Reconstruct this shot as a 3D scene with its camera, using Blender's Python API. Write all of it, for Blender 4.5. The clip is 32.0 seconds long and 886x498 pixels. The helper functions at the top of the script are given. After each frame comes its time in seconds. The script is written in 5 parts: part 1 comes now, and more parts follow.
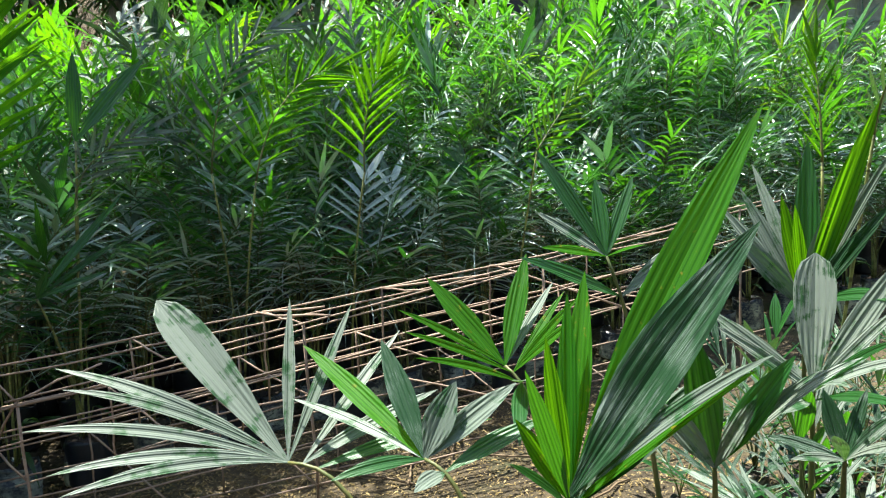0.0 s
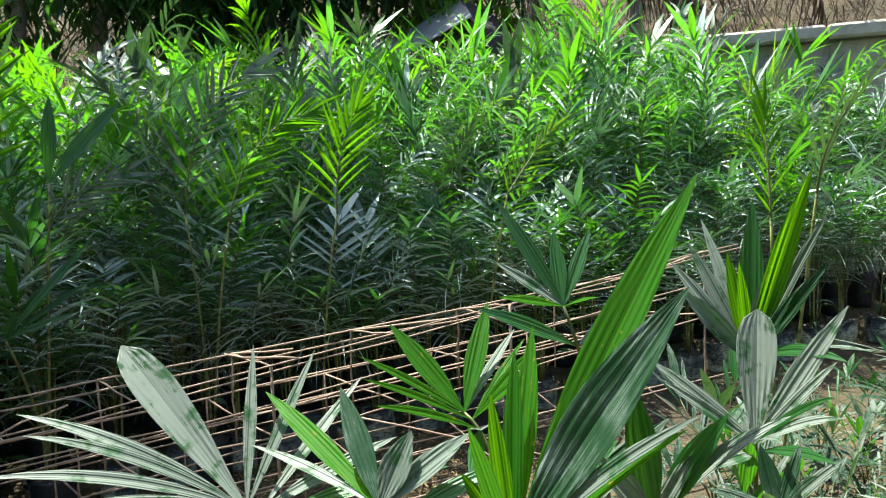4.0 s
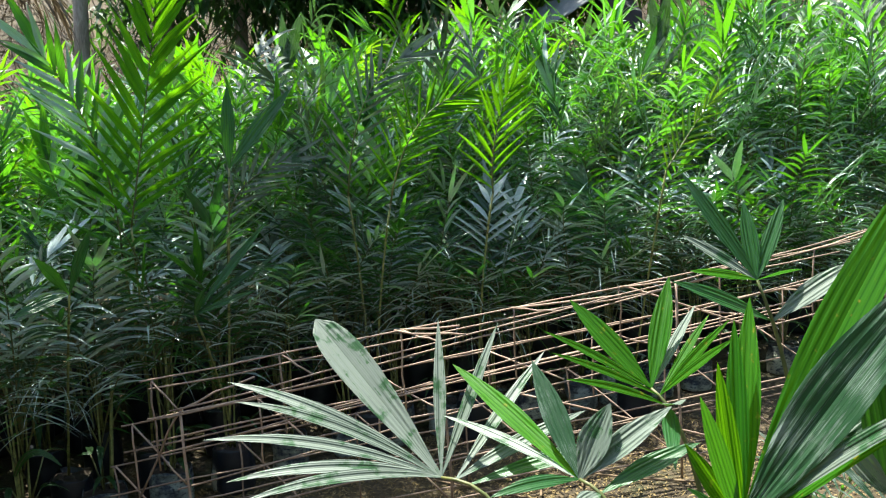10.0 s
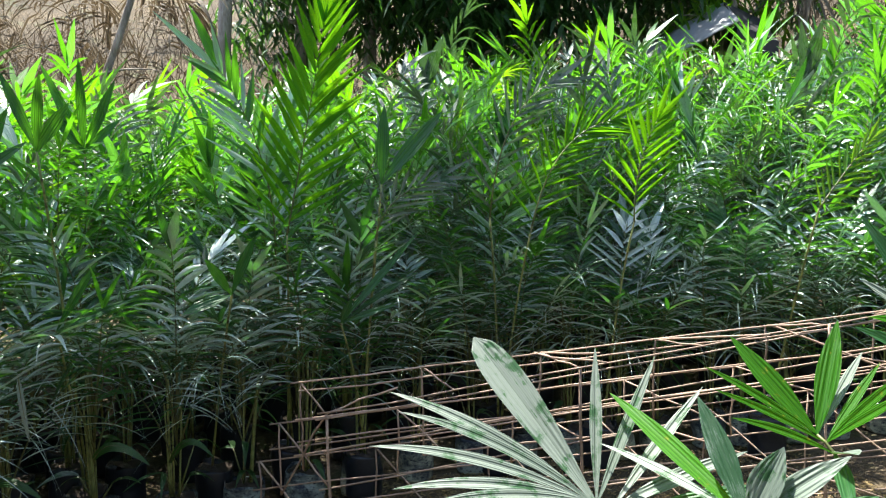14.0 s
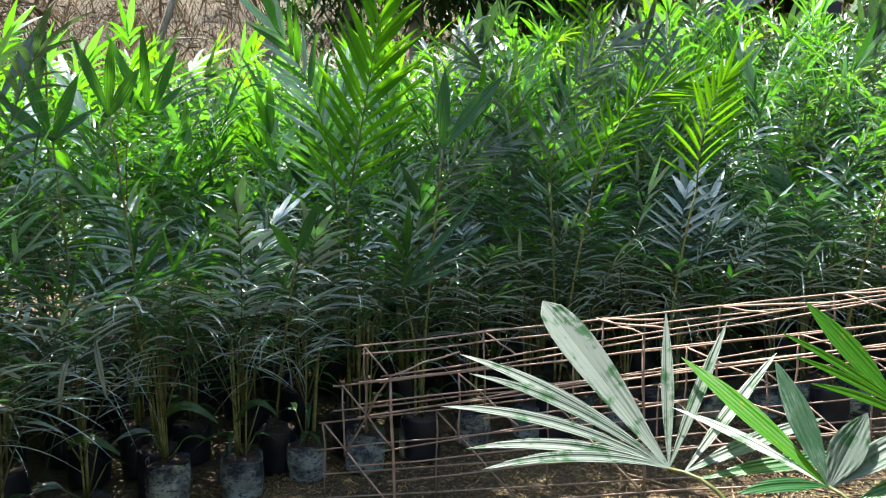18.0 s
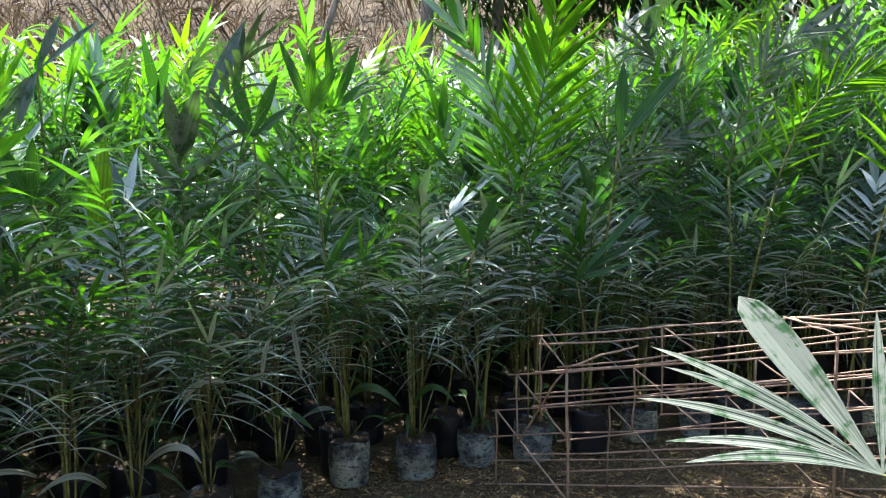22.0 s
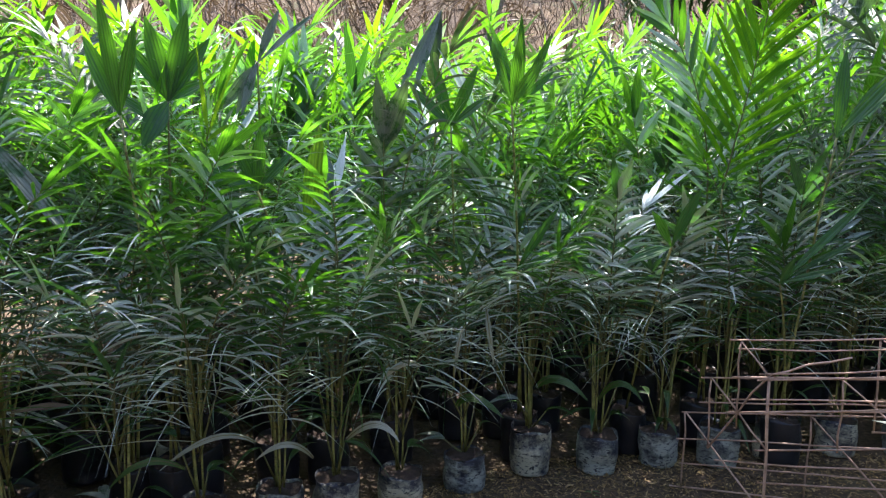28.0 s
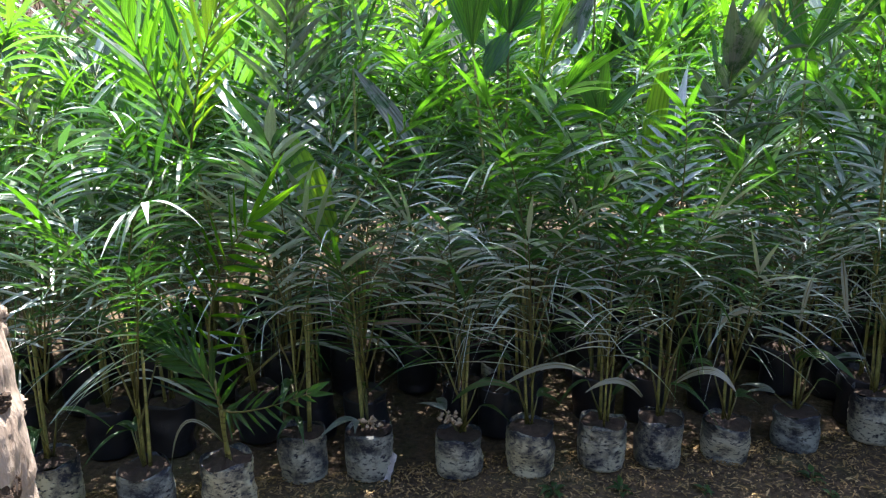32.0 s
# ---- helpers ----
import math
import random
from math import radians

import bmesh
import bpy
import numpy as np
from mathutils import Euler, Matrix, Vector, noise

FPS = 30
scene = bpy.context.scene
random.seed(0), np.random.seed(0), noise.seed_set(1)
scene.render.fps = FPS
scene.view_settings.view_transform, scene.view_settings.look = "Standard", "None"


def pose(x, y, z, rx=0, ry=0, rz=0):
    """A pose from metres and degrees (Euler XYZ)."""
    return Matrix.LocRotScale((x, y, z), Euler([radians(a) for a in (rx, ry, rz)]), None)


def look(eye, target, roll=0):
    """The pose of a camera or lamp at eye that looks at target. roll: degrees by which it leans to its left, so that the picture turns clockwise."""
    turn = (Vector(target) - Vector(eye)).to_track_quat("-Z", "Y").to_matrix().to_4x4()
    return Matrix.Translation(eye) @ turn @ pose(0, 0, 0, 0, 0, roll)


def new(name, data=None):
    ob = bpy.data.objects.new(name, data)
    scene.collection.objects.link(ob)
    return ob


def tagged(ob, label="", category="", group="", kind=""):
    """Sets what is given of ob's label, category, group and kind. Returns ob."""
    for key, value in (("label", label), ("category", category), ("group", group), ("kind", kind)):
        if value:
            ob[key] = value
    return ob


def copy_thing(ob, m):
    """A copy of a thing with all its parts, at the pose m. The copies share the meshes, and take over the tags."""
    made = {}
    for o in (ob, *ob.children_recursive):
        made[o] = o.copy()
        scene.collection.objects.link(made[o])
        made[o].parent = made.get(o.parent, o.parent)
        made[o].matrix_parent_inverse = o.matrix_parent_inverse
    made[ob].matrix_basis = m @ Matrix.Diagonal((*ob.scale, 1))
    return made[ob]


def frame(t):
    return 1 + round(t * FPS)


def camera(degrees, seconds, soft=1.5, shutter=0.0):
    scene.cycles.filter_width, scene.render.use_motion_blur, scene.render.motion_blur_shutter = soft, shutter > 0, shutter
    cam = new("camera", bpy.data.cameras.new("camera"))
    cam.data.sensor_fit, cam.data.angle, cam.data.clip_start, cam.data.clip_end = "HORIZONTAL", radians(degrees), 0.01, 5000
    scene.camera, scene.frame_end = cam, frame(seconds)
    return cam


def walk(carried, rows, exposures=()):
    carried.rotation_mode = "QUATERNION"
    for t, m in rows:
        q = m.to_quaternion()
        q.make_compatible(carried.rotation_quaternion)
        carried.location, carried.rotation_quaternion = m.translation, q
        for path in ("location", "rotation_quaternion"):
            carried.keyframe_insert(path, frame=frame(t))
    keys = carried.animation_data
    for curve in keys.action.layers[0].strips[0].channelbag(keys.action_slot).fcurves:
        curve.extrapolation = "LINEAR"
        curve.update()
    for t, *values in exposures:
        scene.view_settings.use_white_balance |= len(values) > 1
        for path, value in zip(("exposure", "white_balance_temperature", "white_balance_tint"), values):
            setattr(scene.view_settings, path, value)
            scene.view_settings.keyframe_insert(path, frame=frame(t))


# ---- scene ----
cam = camera(60.0, 32.0, 1.2)
PATH = [
    (0, (0.419, -0.023, 1.113), (1.472, 1.656, 0.845), -2.4),
    (0.5, (0.423, -0.043, 1.125), (1.495, 1.629, 0.892), -1.3),
    (1, (0.42, -0.04, 1.133), (1.507, 1.623, 0.904), -1.2),
    (1.5, (0.416, -0.043, 1.133), (1.497, 1.622, 0.893), -1.5),
    (2, (0.415, -0.054, 1.14), (1.484, 1.622, 0.922), -1.8),
    (2.5, (0.417, -0.059, 1.138), (1.48, 1.622, 0.927), -1.8),
    (3, (0.423, -0.073, 1.146), (1.493, 1.606, 0.952), -1.9),
    (3.5, (0.446, -0.084, 1.156), (1.539, 1.58, 0.966), -1.7),
    (5.5, (0.414, -0.07, 1.142), (1.457, 1.626, 0.952), -1.7),
    (6, (0.392, -0.057, 1.128), (1.396, 1.66, 0.918), -1.9),
    (6.5, (0.4, -0.059, 1.131), (1.406, 1.657, 0.923), -2.2),
    (7, (0.389, -0.06, 1.133), (1.388, 1.661, 0.936), -2.3),
    (7.5, (0.392, -0.058, 1.135), (1.384, 1.668, 0.937), -2.3),
    (8, (0.383, -0.057, 1.135), (1.363, 1.675, 0.932), -2.4),
    (8.5, (0.387, -0.059, 1.13), (1.364, 1.672, 0.917), -2.3),
    (9, (0.372, -0.054, 1.131), (1.333, 1.687, 0.923), -2.6),
    (9.5, (0.344, -0.045, 1.132), (1.268, 1.717, 0.923), -2.8),
    (10, (0.303, -0.013, 1.14), (1.137, 1.792, 0.925), -3.2),
    (10.5, (0.268, -0.002, 1.14), (1.072, 1.813, 0.897), -2.0),
    (11, (0.218, 0.014, 1.151), (0.945, 1.863, 0.918), -1.6),
    (11.5, (0.206, 0.021, 1.154), (0.918, 1.876, 0.928), -1.4),
    (12, (0.185, 0.015, 1.156), (0.853, 1.888, 0.945), -1.2),
    (12.5, (0.177, 0.011, 1.164), (0.848, 1.89, 1.013), -0.3),
    (13, (0.163, 0.008, 1.162), (0.811, 1.895, 1.024), 0.1),
    (13.5, (0.161, 0.008, 1.165), (0.792, 1.9, 1.007), -0.2),
    (14, (0.143, 0.013, 1.159), (0.752, 1.911, 0.999), -0.3),
    (14.5, (0.127, 0.014, 1.164), (0.719, 1.917, 0.995), -0.5),
    (16.5, (0.094, 0.019, 1.154), (0.635, 1.935, 0.959), -0.6),
    (17, (0.077, 0.027, 1.15), (0.597, 1.945, 0.93), -0.2),
    (17.5, (0.082, 0.027, 1.146), (0.616, 1.94, 0.909), -0.3),
    (18, (0.075, 0.031, 1.143), (0.583, 1.951, 0.907), -0.4),
    (18.5, (0.074, 0.034, 1.143), (0.572, 1.956, 0.906), -0.3),
    (19, (0.046, 0.037, 1.142), (0.521, 1.966, 0.909), -0.1),
    (19.5, (0.034, 0.039, 1.145), (0.494, 1.972, 0.911), -0.0),
    (20, (0.019, 0.036, 1.144), (0.418, 1.985, 0.933), -0.3),
    (20.5, (-0.005, 0.039, 1.141), (0.337, 2.001, 0.955), 0.1),
    (21, (-0.036, 0.04, 1.136), (0.272, 2.007, 0.943), 0.2),
    (21.5, (-0.064, 0.035, 1.139), (0.214, 2.005, 0.931), 0.2),
    (22, (-0.069, 0.02, 1.138), (0.1, 1.998, 0.892), -0.6),
    (22.5, (-0.064, 0.019, 1.137), (0.002, 1.999, 0.863), -1.0),
    (23, (-0.103, 0.019, 1.128), (-0.065, 2.0, 0.858), -0.9),
    (23.5, (-0.118, 0.019, 1.127), (-0.125, 2.003, 0.876), -1.2),
    (24, (-0.124, 0.017, 1.13), (-0.159, 2.003, 0.895), -1.1),
    (24.5, (-0.118, 0.018, 1.13), (-0.164, 2.004, 0.899), -1.4),
    (25, (-0.136, 0.017, 1.125), (-0.189, 2.004, 0.9), -1.2),
    (25.5, (-0.139, 0.017, 1.125), (-0.223, 2.004, 0.913), -1.0),
    (27.5, (-0.228, 0.021, 1.171), (-0.308, 2.003, 0.917), -0.3),
    (28, (-0.233, 0.022, 1.181), (-0.431, 1.989, 0.88), 0.3),
    (28.5, (-0.33, 0.02, 1.187), (-0.64, 1.962, 0.821), 1.2),
    (29, (-0.372, 0.025, 1.201), (-0.877, 1.919, 0.808), 1.9),
    (29.5, (-0.415, 0.012, 1.202), (-0.986, 1.9, 0.874), 1.7),
    (30, (-0.401, 0.007, 1.2), (-0.981, 1.893, 0.876), 1.9),
    (30.5, (-0.408, 0.011, 1.203), (-1.057, 1.86, 0.802), 1.4),
    (31, (-0.418, 0.017, 1.21), (-1.155, 1.818, 0.748), 0.0),
    (31.5, (-0.442, 0.007, 1.193), (-1.216, 1.795, 0.739), -0.8),
    (32, (-0.453, -0.001, 1.178), (-1.281, 1.758, 0.71), -0.7),
]
walk(cam, [(t, look(eye, target, roll)) for t, eye, target, roll in PATH], [(0, 1.9, 6400, 4), (8, 1.84, 6400, 4), (13, 2.1, 6400, 8), (20, 2.2, 6400, 13), (25, 2.3, 6300, 21), (28, 2.38, 6300, 25), (29, 2.5, 6300, 25), (30, 2.08, 6300, 27), (32, 2.43, 6300, 25)])


# ---- world and light ----
SUN_AZ, SUN_EL = radians(18), radians(70)      # azimuth to the left of +y, height above the horizon
sun_way = Vector((-math.sin(SUN_AZ) * math.cos(SUN_EL), math.cos(SUN_AZ) * math.cos(SUN_EL), math.sin(SUN_EL)))
world = bpy.data.worlds.new("world")
scene.world = world
world.use_nodes = True
wn = world.node_tree.nodes
sky = wn.new("ShaderNodeTexSky")
sky.sky_type = "NISHITA"
sky.sun_disc = False
sky.dust_density = 1.8
sky.ozone_density = 0.7
sky.sun_elevation = SUN_EL
sky.sun_rotation = -SUN_AZ
wn["Background"].inputs["Strength"].default_value = 0.105
world.node_tree.links.new(sky.outputs[0], wn["Background"].inputs["Color"])
sun = new("sun", bpy.data.lights.new("sun", "SUN"))
sun.data.energy = 5.0
sun.data.angle = radians(0.53)
sun.data.color = (1.0, 0.95, 0.86)
sun.matrix_world = look(sun_way * 20, (0, 0, 0))

# ---- materials ----


def material(name):
    mat = bpy.data.materials.new(name)
    mat.use_nodes = True
    nt = mat.node_tree
    bsdf = nt.nodes["Principled BSDF"]
    return mat, nt, bsdf


def node(nt, kind, **sockets):
    nd = nt.nodes.new(kind)
    for key, value in sockets.items():
        nd.inputs[key.replace("_", " ")].default_value = value
    return nd


def ramp(nt, fac, stops):
    nd = nt.nodes.new("ShaderNodeValToRGB")
    while len(nd.color_ramp.elements) < len(stops):
        nd.color_ramp.elements.new(0.5)
    for el, (pos, col) in zip(nd.color_ramp.elements, stops):
        el.position, el.color = pos, (*col, 1)
    nt.links.new(fac, nd.inputs["Fac"])
    return nd.outputs["Color"]


def mixed(nt, fac, a, b, mode="MIX"):
    nd = nt.nodes.new("ShaderNodeMix")
    nd.data_type, nd.blend_type = "RGBA", mode
    for sock, val in ((nd.inputs[0], fac), (nd.inputs[6], a), (nd.inputs[7], b)):
        if isinstance(val, bpy.types.NodeSocket):
            nt.links.new(val, sock)
        elif isinstance(val, (int, float)):
            sock.default_value = val
        else:
            sock.default_value = (*val, 1)
    return nd.outputs[2]


def rough_noise(nt, scale, detail=5, coords="Object", stretch=(1, 1, 1)):
    tc = nt.nodes.new("ShaderNodeTexCoord")
    mp = nt.nodes.new("ShaderNodeMapping")
    mp.inputs["Scale"].default_value = stretch
    nt.links.new(tc.outputs[coords], mp.inputs["Vector"])
    nz = node(nt, "ShaderNodeTexNoise", Scale=scale, Detail=detail, Roughness=0.62)
    nt.links.new(mp.outputs[0], nz.inputs["Vector"])
    return nz.outputs["Fac"]


def add_bump(nt, bsdf, height, strength, distance):
    bp = node(nt, "ShaderNodeBump", Strength=strength, Distance=distance)
    nt.links.new(height, bp.inputs["Height"])
    nt.links.new(bp.outputs[0], bsdf.inputs["Normal"])
    return bp


def leaf_material(name, dark, mid, light, glow, shine=0.38, spots=0.0, through_part=0.42, worn=0.0, ior=1.68, dusting=1.0, gloss=1.0, film=0.0, pale=0.0):
    """A ribbed palm blade: gloss above, light through it, ribs along it, a little dust, and by film a painted silvery
    sheen.
    """
    mat, nt, bsdf = material(name)
    uv = nt.nodes.new("ShaderNodeUVMap")
    sep = nt.nodes.new("ShaderNodeSeparateXYZ")
    nt.links.new(uv.outputs[0], sep.inputs[0])
    info = nt.nodes.new("ShaderNodeObjectInfo")
    geo = nt.nodes.new("ShaderNodeNewGeometry")
    add = nt.nodes.new("ShaderNodeMath")
    add.operation = "ADD"
    nt.links.new(info.outputs["Random"], add.inputs[0])
    nt.links.new(geo.outputs["Random Per Island"], add.inputs[1])
    fr = nt.nodes.new("ShaderNodeMath")
    fr.operation = "FRACT"
    nt.links.new(add.outputs[0], fr.inputs[0])
    tone = ramp(nt, fr.outputs[0], [(0.0, dark), (0.55, mid), (1.0, light)])
    patch = rough_noise(nt, 9.0)
    tone = mixed(nt, patch, tone, [c * 0.7 for c in mid])
    dust = ramp(nt, rough_noise(nt, 38.0, 7), [(0.0, (0, 0, 0)), (0.56, (0, 0, 0)), (0.8, (0.5 * dusting,) * 3)])
    tone = mixed(nt, dust, tone, (0.16, 0.19, 0.14))
    if film:
        other = nt.nodes.new("ShaderNodeMath")
        other.operation = "MULTIPLY"
        other.inputs[1].default_value = 7.31
        nt.links.new(fr.outputs[0], other.inputs[0])
        part_of = nt.nodes.new("ShaderNodeMath")
        part_of.operation = "FRACT"
        nt.links.new(other.outputs[0], part_of.inputs[0])
        # Pale dusty tone on random leaflets, also painting in silvery sun and sky glints.
        silver = ramp(nt, part_of.outputs[0], [(0.0, (0, 0, 0)), (1 - film, (0.05, 0.05, 0.05)), (min(1 - film + 0.12, 1), (0.8, 0.8, 0.8))])
        streaks = ramp(nt, rough_noise(nt, 7.0, 6, "UV", (7, 1.0, 1)), [(0.3, (0.35, 0.35, 0.35)), (0.62, (1, 1, 1))])
        silvered = mixed(nt, 1.0, silver, streaks, "MULTIPLY")
        tone = mixed(nt, silvered, tone, (0.60, 0.74, 0.68))
        sheen = ramp(nt, silver, [(0.0, (gloss * 0.28,) * 3), (0.8, (gloss,) * 3)])
    if pale:
        scuff = mixed(nt, 0.4, rough_noise(nt, 6.0, 9, "UV", (11, 0.9, 1)), rough_noise(nt, 14.0, 8))
        tone = mixed(nt, ramp(nt, scuff, [(0.50, (0, 0, 0)), (0.62, (pale, pale, pale))]), tone, (0.26, 0.31, 0.28))
    if worn:
        streak = rough_noise(nt, 5.0, 9, "UV", (9, 1.1, 1))
        both = mixed(nt, 0.66, streak, rough_noise(nt, 20.0, 9))
        bare = ramp(nt, both, [(0.0, (0, 0, 0)), (0.53, (0, 0, 0)), (0.57, (worn, worn, worn))])
        tone = mixed(nt, bare, tone, (0.012, 0.060, 0.014))
    if spots:
        sp = ramp(nt, rough_noise(nt, 60.0, 2), [(0.0, (0, 0, 0)), (0.66, (0, 0, 0)), (0.72, (spots, spots, spots))])
        tone = mixed(nt, sp, tone, (0.30, 0.24, 0.03))
    nt.links.new(tone, bsdf.inputs["Base Color"])
    bsdf.inputs["Roughness"].default_value = shine
    if film:
        nt.links.new(sheen, bsdf.inputs["Specular IOR Level"])
    else:
        bsdf.inputs["Specular IOR Level"].default_value = gloss
    bsdf.inputs["IOR"].default_value = ior
    bsdf.inputs["Specular Tint"].default_value = (0.93, 1.0, 0.97, 1)
    wave = nt.nodes.new("ShaderNodeMath")
    wave.operation = "MULTIPLY"
    wave.inputs[1].default_value = 40.0
    nt.links.new(sep.outputs["X"], wave.inputs[0])
    sine = nt.nodes.new("ShaderNodeMath")
    sine.operation = "SINE"
    nt.links.new(wave.outputs[0], sine.inputs[0])
    bp = add_bump(nt, bsdf, sine.outputs[0], 0.40, 0.0014)
    tl = nt.nodes.new("ShaderNodeBsdfTranslucent")
    glowing = mixed(nt, fr.outputs[0], [c * 0.72 for c in glow], glow)
    half = nt.nodes.new("ShaderNodeMath")
    half.operation = "MULTIPLY_ADD"
    half.inputs[1].default_value = 0.5
    half.inputs[2].default_value = 0.5
    nt.links.new(sine.outputs[0], half.inputs[0])
    rib = ramp(nt, half.outputs[0], [(0.0, (0.45, 0.5, 0.45)), (0.25, (0.9, 0.9, 0.9)), (1.0, (1, 1, 1))])
    nt.links.new(mixed(nt, 1.0, glowing, rib, "MULTIPLY"), tl.inputs["Color"])
    nt.links.new(bp.outputs[0], tl.inputs["Normal"])
    mx = nt.nodes.new("ShaderNodeMixShader")
    mx.inputs[0].default_value = through_part
    nt.links.new(bsdf.outputs[0], mx.inputs[1])
    nt.links.new(tl.outputs[0], mx.inputs[2])
    nt.links.new(mx.outputs[0], nt.nodes["Material Output"].inputs["Surface"])
    return mat


def plain_material(name, stops, scale, rough=0.7, bump=0.4, distance=0.004, stretch=(1, 1, 1), spread=0.0, metal=0.0, coords="Object"):
    mat, nt, bsdf = material(name)
    big = rough_noise(nt, scale, 6, coords, stretch)
    fine = rough_noise(nt, scale * 7.3, 4, coords, stretch)
    both = mixed(nt, 0.38, big, fine)
    tone = ramp(nt, both, stops)
    if spread:
        info = nt.nodes.new("ShaderNodeObjectInfo")
        shade = ramp(nt, info.outputs["Random"], [(0, (1 - spread,) * 3), (1, (1, 1, 1))])
        tone = mixed(nt, 1.0, tone, shade, "MULTIPLY")
    nt.links.new(tone, bsdf.inputs["Base Color"])
    bsdf.inputs["Roughness"].default_value = rough
    bsdf.inputs["Metallic"].default_value = metal
    add_bump(nt, bsdf, both, bump, distance)
    return mat


LEAF = leaf_material("palm_leaf", (0.007, 0.038, 0.011), (0.014, 0.078, 0.016), (0.034, 0.135, 0.020), (0.18, 0.60, 0.012), 0.36, 0.0, 0.38, 0.0, 1.6, 0.5, 1.0, 0.42)
LEAF_FAN = leaf_material("palm_leaf_fan", (0.010, 0.052, 0.012), (0.016, 0.080, 0.016), (0.028, 0.115, 0.022), (0.14, 0.50, 0.012), 0.38, 0.0, 0.28, 0.0, 1.5, 0.5, 0.5)
LEAF_OLD_SHADED = leaf_material("palm_leaf_old", (0.005, 0.026, 0.012), (0.010, 0.048, 0.020), (0.022, 0.085, 0.040), (0.10, 0.44, 0.02), 0.34, 0.0, 0.17, 0.0, 1.75, 0.4, 1.0, 0.62)
# Dark, nearly opaque leaf with grey scuffs; its tone stands in for shade.
LEAF_SHADED = leaf_material("palm_leaf_thick", (0.009, 0.032, 0.013), (0.013, 0.044, 0.017), (0.020, 0.060, 0.024), (0.06, 0.34, 0.01), 0.45, 0.0, 0.10, 0.0, 1.45, 0.2, 0.3, 0.0, 0.6)
LEAF_YOUNG = leaf_material("palm_leaf_young", (0.050, 0.20, 0.012), (0.085, 0.26, 0.014), (0.170, 0.34, 0.016), (0.33, 0.64, 0.010), 0.42, 0.8, 0.46, 0.0, 1.45, 0.0, 0.8, 0.0)
# Brighter leaf colour; on bed fronds it also stands in for sunlight.
LEAF_BRIGHT = leaf_material("palm_leaf_bright", (0.022, 0.115, 0.008), (0.032, 0.150, 0.010), (0.055, 0.200, 0.012), (0.22, 0.58, 0.006), 0.45, 0.75, 0.50, 0.0, 1.45, 0.0, 0.15)
LEAF_DUSTY = leaf_material("palm_leaf_dusty", (0.095, 0.13, 0.10), (0.165, 0.20, 0.165), (0.245, 0.28, 0.24), (0.16, 0.40, 0.05), 0.45, 0.0, 0.12, 0.92, 1.45, 1.0, 0.3)
LEAF_BROAD = leaf_material("broad_leaf", (0.016, 0.050, 0.016), (0.026, 0.075, 0.020), (0.048, 0.110, 0.028), (0.12, 0.34, 0.03), 0.42, 0.0, 0.3, 0.0, 1.5, 0.4, 0.45)
LEAF_DRY = leaf_material("dry_frond", (0.055, 0.046, 0.036), (0.12, 0.098, 0.072), (0.24, 0.20, 0.15), (0.22, 0.16, 0.09), 0.7, 0.0, 0.18, 0.0, 1.4, 0.3, 0.3)
STALK = plain_material("stalk", [(0.25, (0.030, 0.055, 0.016)), (0.5, (0.10, 0.115, 0.03)), (0.72, (0.22, 0.18, 0.05))], 30.0, 0.5, 0.4, 0.002, (1, 1, 0.35), 0.35)
def stem_material():
    """Cane stems: yellow-green with dark rings and mottles."""
    mat, nt, bsdf = material("ringed_stem")
    tone = ramp(nt, rough_noise(nt, 40.0, 5, "Object", (1, 1, 0.6)), [(0.30, (0.085, 0.105, 0.030)), (0.54, (0.20, 0.225, 0.065)), (0.78, (0.44, 0.41, 0.15))])
    rings = ramp(nt, rough_noise(nt, 3.0, 3, "Object", (0.2, 0.2, 22)), [(0.36, (0.30, 0.26, 0.20)), (0.46, (1, 1, 1))])
    nt.links.new(mixed(nt, 1.0, tone, rings, "MULTIPLY"), bsdf.inputs["Base Color"])
    bsdf.inputs["Roughness"].default_value = 0.45
    return mat


STEM = stem_material()
SOIL = plain_material("potting_soil", [(0.3, (0.018, 0.013, 0.009)), (0.6, (0.055, 0.038, 0.024)), (0.8, (0.12, 0.09, 0.06))], 60.0, 0.95, 1.0, 0.01)
RUST = plain_material("rusty_wire", [(0.25, (0.13, 0.085, 0.062)), (0.5, (0.36, 0.255, 0.185)), (0.75, (0.56, 0.44, 0.34))], 35.0, 0.75, 0.6, 0.001, (1, 1, 1), 0.35)
BARK = plain_material("bark", [(0.3, (0.10, 0.08, 0.06)), (0.5, (0.34, 0.28, 0.22)), (0.7, (0.60, 0.52, 0.43))], 16.0, 0.9, 1.0, 0.03, (1, 1, 0.2))
PALE_WOOD = plain_material("peeled_wood", [(0.30, (0.05, 0.036, 0.022)), (0.42, (0.25, 0.20, 0.14)), (0.7, (0.45, 0.40, 0.31))], 22.0, 0.85, 1.0, 0.010, (1, 1, 0.12))
CONCRETE = plain_material("weathered_concrete", [(0.25, (0.20, 0.185, 0.16)), (0.5, (0.42, 0.39, 0.33)), (0.75, (0.56, 0.52, 0.45))], 5.0, 0.9, 0.7, 0.01, spread=0.3)
TARP = plain_material("grey_sheet", [(0.25, (0.17, 0.175, 0.185)), (0.5, (0.27, 0.275, 0.29)), (0.75, (0.40, 0.40, 0.41))], 3.0, 0.5, 0.5, 0.02, (1, 4, 1))
